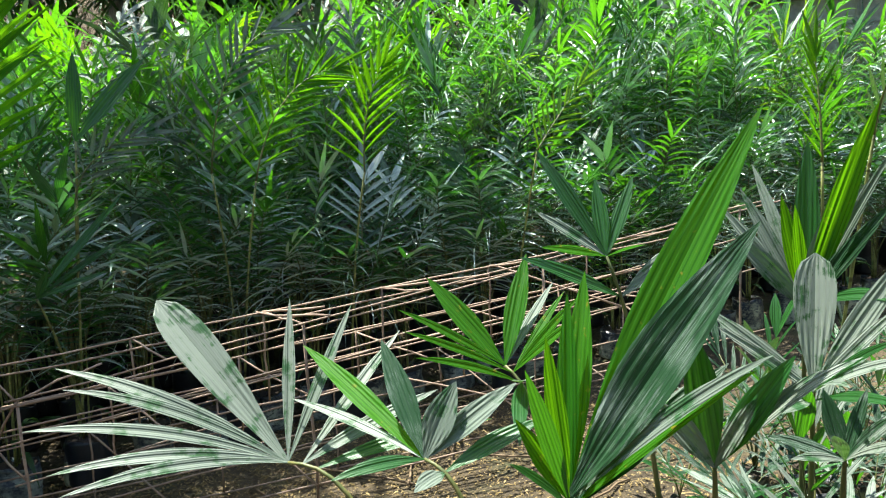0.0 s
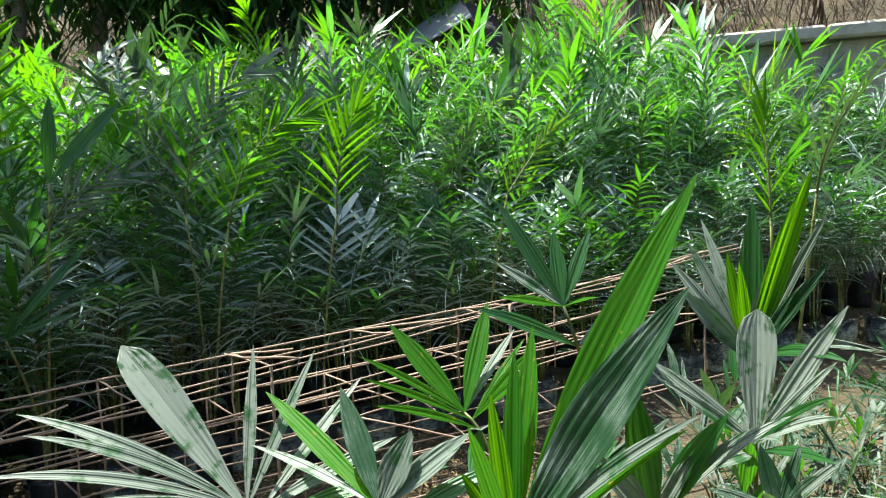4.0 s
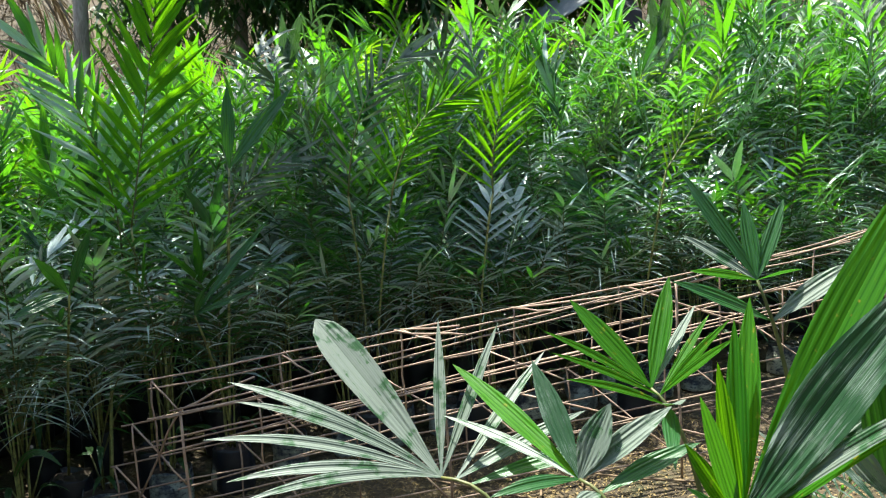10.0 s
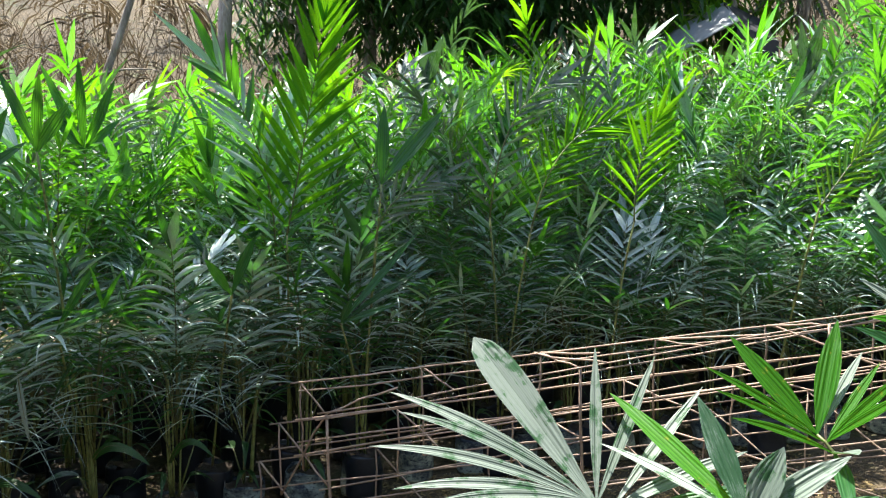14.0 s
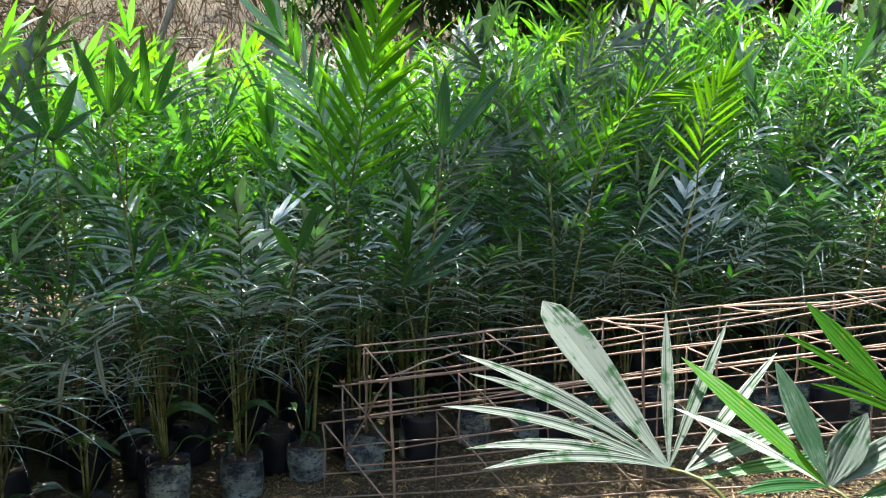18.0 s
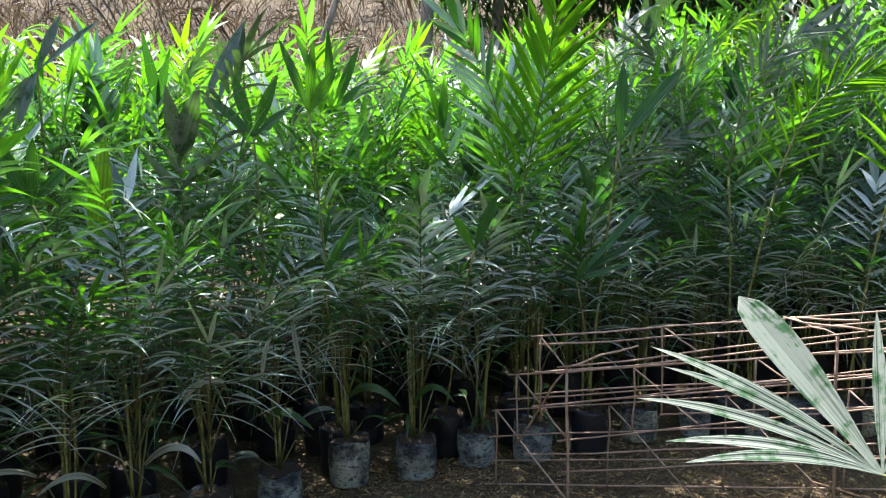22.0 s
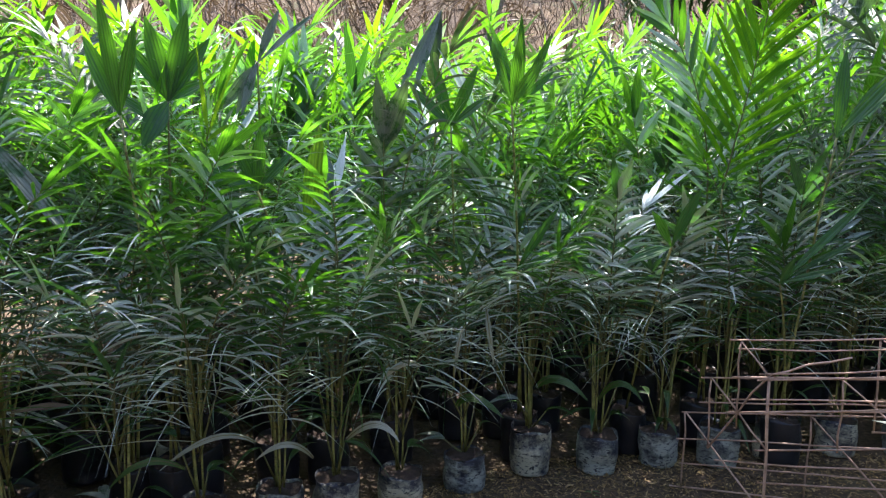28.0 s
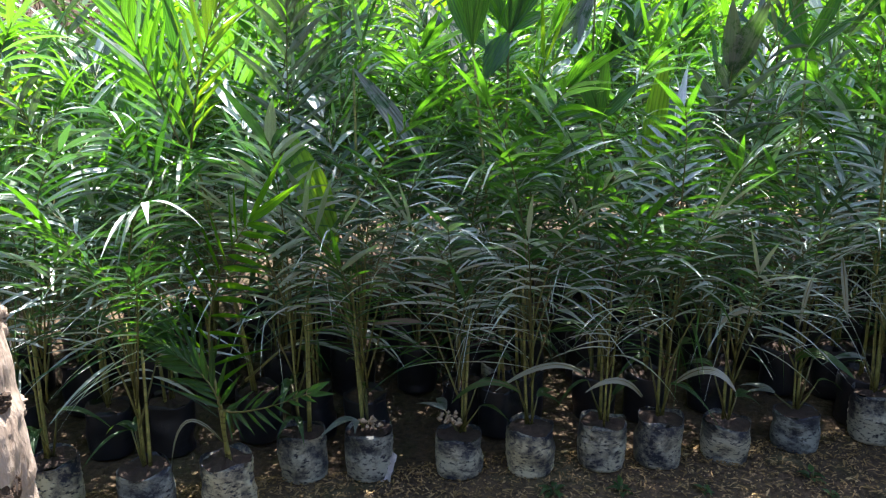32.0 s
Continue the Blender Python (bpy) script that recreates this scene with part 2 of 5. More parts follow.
# Near-black colour for the shade in the shelter's open end.
DARK_OPENING = plain_material("dark_cloth", [(0.3, (0.010, 0.010, 0.012)), (0.7, (0.03, 0.03, 0.034))], 8.0, 0.8, 0.5, 0.01)


def bag_material():
    """Blue-black film, splashed with dried grey-green mud that has flaked in places."""
    mat, nt, bsdf = material("polythene_bag")
    info = nt.nodes.new("ShaderNodeObjectInfo")
    film = ramp(nt, rough_noise(nt, 22.0, 6), [(0.3, (0.006, 0.010, 0.016)), (0.7, (0.016, 0.028, 0.048))])
    shift = nt.nodes.new("ShaderNodeVectorMath")
    shift.operation = "ADD"
    tc = nt.nodes.new("ShaderNodeTexCoord")
    nt.links.new(tc.outputs["Object"], shift.inputs[0])
    wide = nt.nodes.new("ShaderNodeMath")
    wide.operation = "MULTIPLY"
    wide.inputs[1].default_value = 9.0
    nt.links.new(info.outputs["Random"], wide.inputs[0])
    nt.links.new(wide.outputs[0], shift.inputs[1])

    def blots(scale, detail, stretch):
        mp = nt.nodes.new("ShaderNodeMapping")
        mp.inputs["Scale"].default_value = stretch
        nt.links.new(shift.outputs[0], mp.inputs["Vector"])
        nz = node(nt, "ShaderNodeTexNoise", Scale=scale, Detail=detail, Roughness=0.66)
        nt.links.new(mp.outputs[0], nz.inputs["Vector"])
        return nz.outputs["Fac"]

    sep = nt.nodes.new("ShaderNodeSeparateXYZ")
    nt.links.new(tc.outputs["Object"], sep.inputs[0])
    splash = ramp(nt, sep.outputs["Z"], [(0.0, (0.60, 0.60, 0.60)), (0.08, (0.58, 0.58, 0.58)), (0.17, (0.40, 0.40, 0.40))])
    cover = mixed(nt, 0.42, blots(11.0, 5, (1, 1, 1)), splash)
    crust = ramp(nt, cover, [(0.46, (0, 0, 0)), (0.55, (0.9, 0.9, 0.9))])
    flaked = ramp(nt, blots(58.0, 8, (1, 1, 1.9)), [(0.40, (0, 0, 0)), (0.47, (1, 1, 1))])
    specks = ramp(nt, blots(70.0, 8, (1, 1, 1.5)), [(0.53, (0, 0, 0)), (0.64, (0.42, 0.42, 0.42))])
    mud = mixed(nt, 1.0, mixed(nt, 1.0, crust, flaked, "MULTIPLY"), specks, "LIGHTEN")
    tint = ramp(nt, info.outputs["Random"], [(0.0, (0.28, 0.33, 0.29)), (0.5, (0.41, 0.43, 0.32)), (1.0, (0.54, 0.53, 0.34))])
    nt.links.new(mixed(nt, mud, film, tint), bsdf.inputs["Base Color"])
    nt.links.new(ramp(nt, mud, [(0.0, (0.40, 0.40, 0.40)), (0.5, (0.9, 0.9, 0.9))]), bsdf.inputs["Roughness"])
    crease = mixed(nt, 0.4, blots(26.0, 9, (0.7, 0.7, 2.6)), mud)
    add_bump(nt, bsdf, crease, 0.8, 0.006)
    return mat


BAG = bag_material()
# Darker bag colour without mud, standing in for shade behind the front row.
SHADED_FILM = plain_material("black_film", [(0.3, (0.006, 0.008, 0.011)), (0.6, (0.012, 0.016, 0.022)), (0.8, (0.035, 0.038, 0.040))], 24.0, 0.45, 0.6, 0.004)


def ground_material():
    mat, nt, bsdf = material("littered_earth")
    big = ramp(nt, rough_noise(nt, 1.3), [(0.3, (0.046, 0.034, 0.019)), (0.55, (0.090, 0.066, 0.036)), (0.75, (0.15, 0.112, 0.062))])
    fine = rough_noise(nt, 55.0, 8)
    tone = mixed(nt, 1.0, big, ramp(nt, fine, [(0.3, (0.35, 0.33, 0.30)), (0.5, (0.9, 0.9, 0.85)), (0.72, (1.5, 1.45, 1.3))]), "MULTIPLY")
    moss = ramp(nt, rough_noise(nt, 4.2), [(0.55, (0, 0, 0)), (0.7, (0.55, 0.55, 0.55))])
    nt.links.new(mixed(nt, moss, tone, (0.065, 0.085, 0.030)), bsdf.inputs["Base Color"])
    bsdf.inputs["Roughness"].default_value = 0.95
    add_bump(nt, bsdf, fine, 1.0, 0.02)
    return mat


EARTH = ground_material()

# ---- mesh helpers ----


def mesh_of(name, verts, faces, mat, uvs=None, smooth=True):
    me = bpy.data.meshes.new(name)
    me.from_pydata([tuple(v) for v in verts], [], [tuple(f) for f in faces])
    if uvs is not None:
        layer = me.uv_layers.new(name="UVMap")
        idx = np.empty(len(me.loops), dtype=np.int32)
        me.loops.foreach_get("vertex_index", idx)
        layer.data.foreach_set("uv", np.asarray(uvs, dtype=np.float32)[idx].ravel())
    if smooth:
        me.polygons.foreach_set("use_smooth", [True] * len(me.polygons))
    me.materials.append(mat)
    return me


class Shape:
    """Gathers strips, tubes and boxes into one mesh."""

    def __init__(self):
        self.verts, self.faces, self.uvs, self.count = [], [], [], 0

    def add(self, verts, faces, uvs=None):
        verts = np.asarray(verts, float)
        self.verts.append(verts)
        self.faces += [tuple(i + self.count for i in f) for f in faces]
        self.uvs.append(np.zeros((len(verts), 2)) if uvs is None else np.asarray(uvs, float))
        self.count += len(verts)

    def mesh(self, name, mat, smooth=True):
        return mesh_of(name, np.concatenate(self.verts), self.faces, mat, np.concatenate(self.uvs), smooth)


def unit(v):
    v = np.asarray(v, float)
    return v / (np.linalg.norm(v) + 1e-9)


BLADE_FACES = {}


def blade(shape, base, way, up, length, width, droop, segs=5, fold=0.25, blunt=0.0, twist=0.0):
    """A leaflet: a folded strip from base along way, its top towards up, sinking with its length."""
    way, up = unit(way), np.asarray(up, float)
    side = unit(np.cross(way, up))
    top = np.cross(side, way)
    if twist:
        side, top = side * math.cos(twist) + top * math.sin(twist), top * math.cos(twist) - side * math.sin(twist)
    s = np.linspace(0, 1, segs + 1)
    mid = base + np.outer(s * length, way)
    mid[:, 2] -= droop * length * s ** 1.9
    full = np.where(s < 0.35, 0.35 + 0.65 * np.sin(s / 0.35 * math.pi / 2), 1 - (1 - blunt) * (np.maximum(s - 0.35, 0) / 0.65) ** 1.35)
    full[-1] = max(blunt * 0.6, 0.04)
    half = (0.5 * width * full)[:, None]
    lift = top * fold
    left, right = mid + half * (-side + lift), mid + half * (side + lift)
    verts = np.stack([left, mid, right], 1).reshape(-1, 3)
    uvs = np.stack([np.stack([0.5 - full / 2, s], 1), np.stack([s * 0 + 0.5, s], 1), np.stack([0.5 + full / 2, s], 1)], 1).reshape(-1, 2)
    if segs not in BLADE_FACES:
        BLADE_FACES[segs] = [f for i in range(segs) for f in ((3 * i, 3 * i + 1, 3 * i + 4, 3 * i + 3), (3 * i + 1, 3 * i + 2, 3 * i + 5, 3 * i + 4))]
    shape.add(verts, BLADE_FACES[segs], uvs)


def tube(shape, line, radii, sides=6):
    line = np.asarray(line, float)
    radii = np.broadcast_to(np.asarray(radii, float), (len(line),))
    tang = np.gradient(line, axis=0)
    rings = []
    for p, t, r in zip(line, tang, radii):
        t = unit(t)
        a = unit(np.cross(t, (0.31, 0.2, 1.0) if abs(t[2]) < 0.9 else (1.0, 0.1, 0)))
        b = np.cross(t, a)
        ang = np.linspace(0, 2 * math.pi, sides, endpoint=False)
        rings.append(p + r * (np.outer(np.cos(ang), a) + np.outer(np.sin(ang), b)))
    faces = []
    for i in range(len(line) - 1):
        for j in range(sides):
            k = (j + 1) % sides
            faces.append((i * sides + j, i * sides + k, (i + 1) * sides + k, (i + 1) * sides + j))
    faces.append(tuple(range(sides))[::-1])
    faces.append(tuple((len(line) - 1) * sides + j for j in range(sides)))
    shape.add(np.concatenate(rings), faces)


def wide_blade(base, tip, width, droop, face, pleats=4, segs=12, blunt=0.1, cup=0.12):
    """A broad pleated leaflet from base to tip."""
    sh = Shape()
    base, tip = np.asarray(base, float), np.asarray(tip, float)
    run = tip - base
    length = np.linalg.norm(run)
    way = run + np.array([0, 0, droop * length])
    side = unit(np.cross(way, face))
    top = unit(np.cross(side, way))
    s = np.linspace(0, 1, segs + 1)
    mid = base + np.outer(s, way)
    mid[:, 2] -= droop * length * s ** 2
    wide = 0.72 if blunt > 0.3 else 0.5
    full = np.where(s < wide, 0.10 + 0.90 * np.sin(s / wide * math.pi / 2) ** 1.25, np.sqrt(np.maximum(1 - (np.maximum(s - wide, 0) / (1 - wide)) ** 2, 0.004)) if blunt > 0.3 else 1 - 0.97 * (np.maximum(s - wide, 0) / (1 - wide)) ** 1.7)
    full[-1] *= 0.5
    cols = 2 * pleats + 1
    verts, uvs = [], []
    for i in range(segs + 1):
        for j in range(cols):
            c = j / (cols - 1) - 0.5
            zig = (0.040 if j % 2 else -0.01) * width / pleats * 2.2 * full[i]
            verts.append(mid[i] + side * c * width * full[i] + top * (zig + cup * abs(c) * width * full[i] * 2))
            uvs.append((0.5 + c * full[i], s[i]))
    faces = [(i * cols + j, i * cols + j + 1, (i + 1) * cols + j + 1, (i + 1) * cols + j) for i in range(segs) for j in range(cols - 1)]
    sh.add(verts, faces, uvs)
    return sh


def part(name, me, parent, label=""):
    ob = new(name, me)
    ob.parent = parent
    return tagged(ob, label)


# ---- palms ----


def feather(rng, leaves, stalk, rib, side, bare=0.3, pairs=14, leaflet=0.21, width=0.018, wide=1.15, narrow=0.55, bend=0.3, segs=5, end=0.03, thick=0.0034, roll=0.0, loose=0.10, lift=0.12):
    """Two even rows of leaflets along a rib: spread wide at its foot, closing towards its tip."""
    rib = np.asarray(rib, float)
    n = len(rib)
    tube(stalk, rib, np.linspace(thick, thick * 0.3, n), 5)

    def at(u):
        f = u * (n - 1)
        i = min(int(f), n - 2)
        return rib[i] + (rib[i + 1] - rib[i]) * (f - i), unit(rib[i + 1] - rib[i])

    for k in range(pairs):
        rise = k / max(1, pairs - 1)
        for sgn in (-1, 1):
            if rng.random() < 0.03:
                continue
            p, t = at(min(bare + (0.99 - bare) * (k + 0.35 * (sgn > 0) + rng.uniform(-loose, loose)) / pairs, 0.985))
            flat = unit(side - t * np.dot(side, t))
            face = np.cross(flat, t)
            if face[2] < 0:
                face = -face
            ang = (wide + (narrow - wide) * rise) * (1 + rng.uniform(-loose, loose))
            lat = sgn * (flat * math.cos(roll) + face * math.sin(roll)) + face * (lift + rng.uniform(-loose, loose))
            way = unit(t * math.cos(ang) + unit(lat) * math.sin(ang))
            size = leaflet * (0.66 + 0.34 * math.sin(math.pi * min(1.0, rise * 0.85 + 0.2))) * (1 + rng.uniform(-1.3, 1.0) * loose)
            up = unit(face + sgn * flat * rng.uniform(-0.25, 0.45))
            blade(leaves, p, way, up, size, width * (1 + rng.uniform(-1, 1) * 2 * loose) * (0.8 + 0.35 * rise), bend * rng.uniform(0.6, 1.35), segs, rng.uniform(0.2, 0.55), 0.0, rng.uniform(-0.3, 0.3))
    if end:
        p, t = at(0.97)
        flat = unit(side - t * np.dot(side, t))
        face = np.cross(flat, t)
        for sgn in (-1, 1):
            blade(leaves, p, unit(t + sgn * flat * rng.uniform(0.10, 0.30)), face * (1 if face[2] > 0 else -1), leaflet * rng.uniform(0.8, 1.05), end * rng.uniform(0.7, 1.2), bend * rng.uniform(0.1, 0.6), segs + 1, 0.2, 0.05)


def frond_shapes(rng, leaves, stalk, base, lean, heading, length, bare=0.3, pairs=13, leaflet=0.22, width=0.018, arch=0.35, segs=5, end=0.03, wide=1.15, narrow=0.55, bend=0.45, loose=0.10):
    """A feather frond on a rib that bows away from the crown."""
    n = 11
    s = np.linspace(0, 1, n)
    angle = lean + arch * s ** 1.9
    drift = heading + rng.uniform(-0.5, 0.5) * s
    steps = np.stack([np.sin(angle) * np.cos(drift), np.sin(angle) * np.sin(drift), np.cos(angle)], 1) * length / (n - 1)
    rib = base + np.concatenate([np.zeros((1, 3)), np.cumsum(steps[:-1], 0)])
    side = np.array([-math.sin(heading), math.cos(heading), 0.0])
    feather(rng, leaves, stalk, rib, side, bare, pairs, leaflet, width, wide, narrow, bend, segs, end, 0.0034, rng.uniform(-0.35, 0.35), loose)


def palm_parts(seed, height, low=False):
    """The shapes of one seedling: cane stems, thin-leaved lower fronds, feathered upper ones, small leaves at the foot."""
    rng = random.Random(seed)
    stems, fronds = [], []
    for k in range(rng.choice((2, 3, 3, 4))):
        st = Shape()
        a, r = rng.uniform(0, 6.28), rng.uniform(0.004, 0.024)
        top = height * rng.uniform(0.34, 0.50)
        line = [(r * math.cos(a) * (1 + z), r * math.sin(a) * (1 + z), top * z) for z in np.linspace(0, 1, 6)]
        tube(st, line, np.linspace(0.0050, 0.0028, 6) * (1.1 if k == 0 else 0.75), 7)
        stems.append(st)
    count = rng.randint(8, 9)
    turn = rng.uniform(0, 6.28)
    for k in range(count):
        q = k / (count - 1)
        lv, sk = Shape(), Shape()
        heading = turn + k * 2.4 + rng.uniform(-0.4, 0.4)
        length = height * (0.46 + 0.21 * q) * rng.uniform(0.88, 1.12)
        lean = 0.30 - 0.20 * q + rng.uniform(-0.08, 0.10)
        foot = np.array([0, 0, height * (0.14 + 0.22 * q)])
        kind = rng.uniform(0.25, 1.0) if low else rng.random()
        if q < 0.52:
            frond_shapes(rng, lv, sk, foot, lean, heading, length, 0.28, rng.randint(10, 13), rng.uniform(0.23, 0.31), rng.uniform(0.0065, 0.0100), rng.uniform(0.2, 0.9), 7, 0.014, 1.35, 0.80, rng.uniform(0.30, 0.80), 0.20)
        elif kind < 0.24:
            frond_shapes(rng, lv, sk, foot, lean, heading, length * 0.84, 0.60, rng.randint(3, 4), rng.uniform(0.21, 0.27), 0.030, rng.uniform(0.1, 0.7), 8, rng.uniform(0.045, 0.065), 0.80, 0.35, 0.3)
        elif kind < 0.55:
            frond_shapes(rng, lv, sk, foot, lean, heading, length, 0.34, rng.randint(9, 12), rng.uniform(0.24, 0.30), rng.uniform(0.015, 0.019), rng.uniform(0.3, 1.0), 6, rng.uniform(0.022, 0.04), 0.95, 0.50, rng.uniform(0.2, 0.55), 0.14)
        else:
            frond_shapes(rng, lv, sk, foot, lean, heading, length, 0.26, rng.randint(12, 15), rng.uniform(0.23, 0.30), rng.uniform(0.011, 0.0145), rng.uniform(0.6, 1.5), 6, 0.018, 1.10, 0.55, rng.uniform(0.35, 0.8), 0.14)
        fronds.append((lv, sk))
    for k in range(rng.randint(2, 3)):
        lv, sk = Shape(), Shape()
        a = rng.uniform(0, 6.28)
        out = np.array([math.cos(a), math.sin(a), 0])
        tip = out * rng.uniform(0.02, 0.07) + np.array([0, 0, rng.uniform(0.06, 0.26)])
        tube(sk, [(0, 0, 0.005), tip * 0.55, tip], [0.0038, 0.003, 0.002], 5)
        rise = rng.uniform(0.3, 0.9)
        for sgn in ((0.0,) if rng.random() < 0.5 else (-0.45, 0.45)):
            way = out * math.cos(sgn) + np.array([-out[1], out[0], 0]) * math.sin(sgn) + np.array([0, 0, rise])
            blade(lv, tip, way, (0, 0, 1), rng.uniform(0.08, 0.16), rng.uniform(0.016, 0.032), rng.uniform(0.4, 1.1), 8, 0.35, 0.0, rng.uniform(-0.4, 0.4))
        fronds.append((lv, sk))
    return stems, fronds, count


def bag_mesh(seed, radius=0.071, tall=0.168, mat=None):
    rng = random.Random(seed)
    shp = Shape()
    n, rows = 26, 20
    verts, faces = [], []
    dents = [(rng.uniform(0, 6.28), rng.uniform(0.2, 0.9) * tall, rng.uniform(0.003, 0.009)) for _ in range(7)]
    for i in range(rows + 2):
        z = min(i, rows) / rows * tall
        q = z / tall
        r = radius * (0.72 if i == 0 else 0.93 + 0.10 * math.sin(q * 2.6) - 0.02 * q)
        if i == rows + 1:
            z, r = tall - 0.02, radius * 0.93
        for j in range(n):
            a = 2 * math.pi * j / n
            rr = r + rng.uniform(-0.0006, 0.0006) + 0.0022 * math.sin(z * 290 + 2.2 * math.sin(a * 2 + seed) + seed) * max(0, math.sin(a * 1.5 + seed * 2 + z * 9)) - 0.0016 * math.cos(a * 5 + seed)
            for da, dz, dd in dents:
                gap = math.cos(a - da)
                if gap > 0:
                    rr -= dd * gap ** 6 * math.exp(-((z - dz) / 0.03) ** 2)
            lift = 0.009 * math.sin(3 * a + seed) * rng.uniform(0.6, 1.2) if i == rows else 0
            verts.append((rr * math.cos(a), rr * math.sin(a), z + lift))
    for i in range(rows + 1):
        for j in range(n):
            k = (j + 1) % n
            faces.append((i * n + j, i * n + k, (i + 1) * n + k, (i + 1) * n + j))
    faces.append(tuple(range(n))[::-1])
    shp.add(verts, faces)
    return shp.mesh("grow_bag", mat or BAG)


def soil_mesh(seed, radius=0.065, z=0.158):
    rng = random.Random(seed)
    verts, faces, n = [(0, 0, z + 0.012)], [], 16
    for ring in (0.5, 1.0):
        for j in range(n):
            a = 2 * math.pi * j / n
            verts.append((radius * ring * math.cos(a), radius * ring * math.sin(a), z + rng.uniform(-0.008, 0.010) * (2 - ring)))
    for j in range(n):
        k = (j + 1) % n
        faces.append((0, 1 + j, 1 + k))
        faces.append((1 + j, 1 + n + j, 1 + n + k, 1 + k))
    return mesh_of("soil", verts, faces, SOIL)


BAGS = [bag_mesh(i) for i in range(5)]
SHADED_BAGS = [bag_mesh(i, 0.071, 0.168, SHADED_FILM) for i in range(5)]
SOILS = [soil_mesh(i) for i in range(4)]


def make_palm(seed, height, bags=None, lift=0.155):
    """One bagged seedling at the origin as a thing with its parts."""
    rng = random.Random(seed * 7 + 1)
    root = new("palm_seedling")
    bag = part("grow_bag", (bags or BAGS)[seed % 5], root, "mud-stained blue-black polythene grow bag" if not bags else "black polythene grow bag, coloured darker for the shade inside the bed")
    part("soil", SOILS[seed % 4], bag)
    stems, fronds, fresh = palm_parts(seed, height, not bags)
    for st in stems:
        ob = part("stem", st.mesh("stem", STEM), root, "yellow-green ringed stem")
        ob.location.z = lift
    for k, (lv, sk) in enumerate(fronds):
        q = rng.random()
        # Old lower fronds are darker; front-row fronds share that tone in place of shade.
        mat = (LEAF_OLD_SHADED if q < 0.75 else LEAF_FAN) if k < fresh and not bags else (LEAF_BROAD if q < 0.93 else LEAF_DUSTY) if k >= fresh else LEAF_OLD_SHADED if (k < 3 or q < 0.14) else LEAF_YOUNG if q < 0.20 and bags else LEAF_DUSTY if 0.20 < q < 0.34 else LEAF
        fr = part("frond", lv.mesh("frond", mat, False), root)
        fr.location.z = lift
        part("rib", sk.mesh("rib", STALK), fr)
    tagged(root, "green feather-leaved palm seedling in a stained black bag", "palm seedling", "potted palms in the nursery bed")
    return root


# ---- ground ----
FRONT = [(-3.4, 0.45), (-2.5, 1.05), (-1.80, 1.53), (-1.55, 1.70), (-1.12, 1.98), (-0.62, 2.28), (-0.18, 2.57), (0.27, 2.72), (0.9, 2.74), (1.6, 2.66), (2.4, 2.46), (3.4, 2.2), (5.2, 1.7), (7.0, 1.2)]


def front_y(x):
    return float(np.interp(x, [p[0] for p in FRONT], [p[1] for p in FRONT]))


def soft(v, k=0.25):
    return 0.5 * (v + math.sqrt(v * v + k * k))


def ground_z(x, y):
    return ground_form(x, y) + 0.010 * noise.noise((x * 3, y * 3, 0)) + 0.005 * noise.noise((x * 11, y * 11, 4))


def ground_form(x, y):
    behind = soft(y - front_y(x) - 0.35, 0.3)
    bank = soft(math.hypot(x, y) - 6.4, 0.6) if y > -2 else 0
    return 0.05 * soft(x - 0.7, 0.4) * (1 if x < 6 else 6 / x) - 0.006 + 0.12 * min(behind, 3.4) + min(bank, 12) * 0.62


def ground():
    near = np.arange(-4, 4.01, 0.08)
    far = [4.4, 5, 5.8, 6.6, 7.6, 9, 11, 14, 18, 24, 34, 60, 120, 300, 900]
    axis = [-v for v in far[::-1]] + list(near) + far
    verts = []
    for y in axis:
        for x in axis:
            verts.append((x, y, ground_z(x, y)))
    n = len(axis)
    faces = [(j * n + i, j * n + i + 1, (j + 1) * n + i + 1, (j + 1) * n + i) for j in range(n - 1) for i in range(n - 1)]
    ob = new("ground", mesh_of("ground", verts, faces, EARTH))
    tagged(ob, "dark brown earth with dry leaf litter and moss", "ground", kind="structure")


ground()

# ---- seedlings that stand out in the front of the bed ----


def bowed(points, n=12):
    """A smooth rib through three or four points."""
    pts = np.array(points, float)
    t = np.linspace(0, 1, len(pts))
    return np.stack([np.polyval(np.polyfit(t, pts[:, i], len(pts) - 1), np.linspace(0, 1, n)) for i in range(3)], 1)


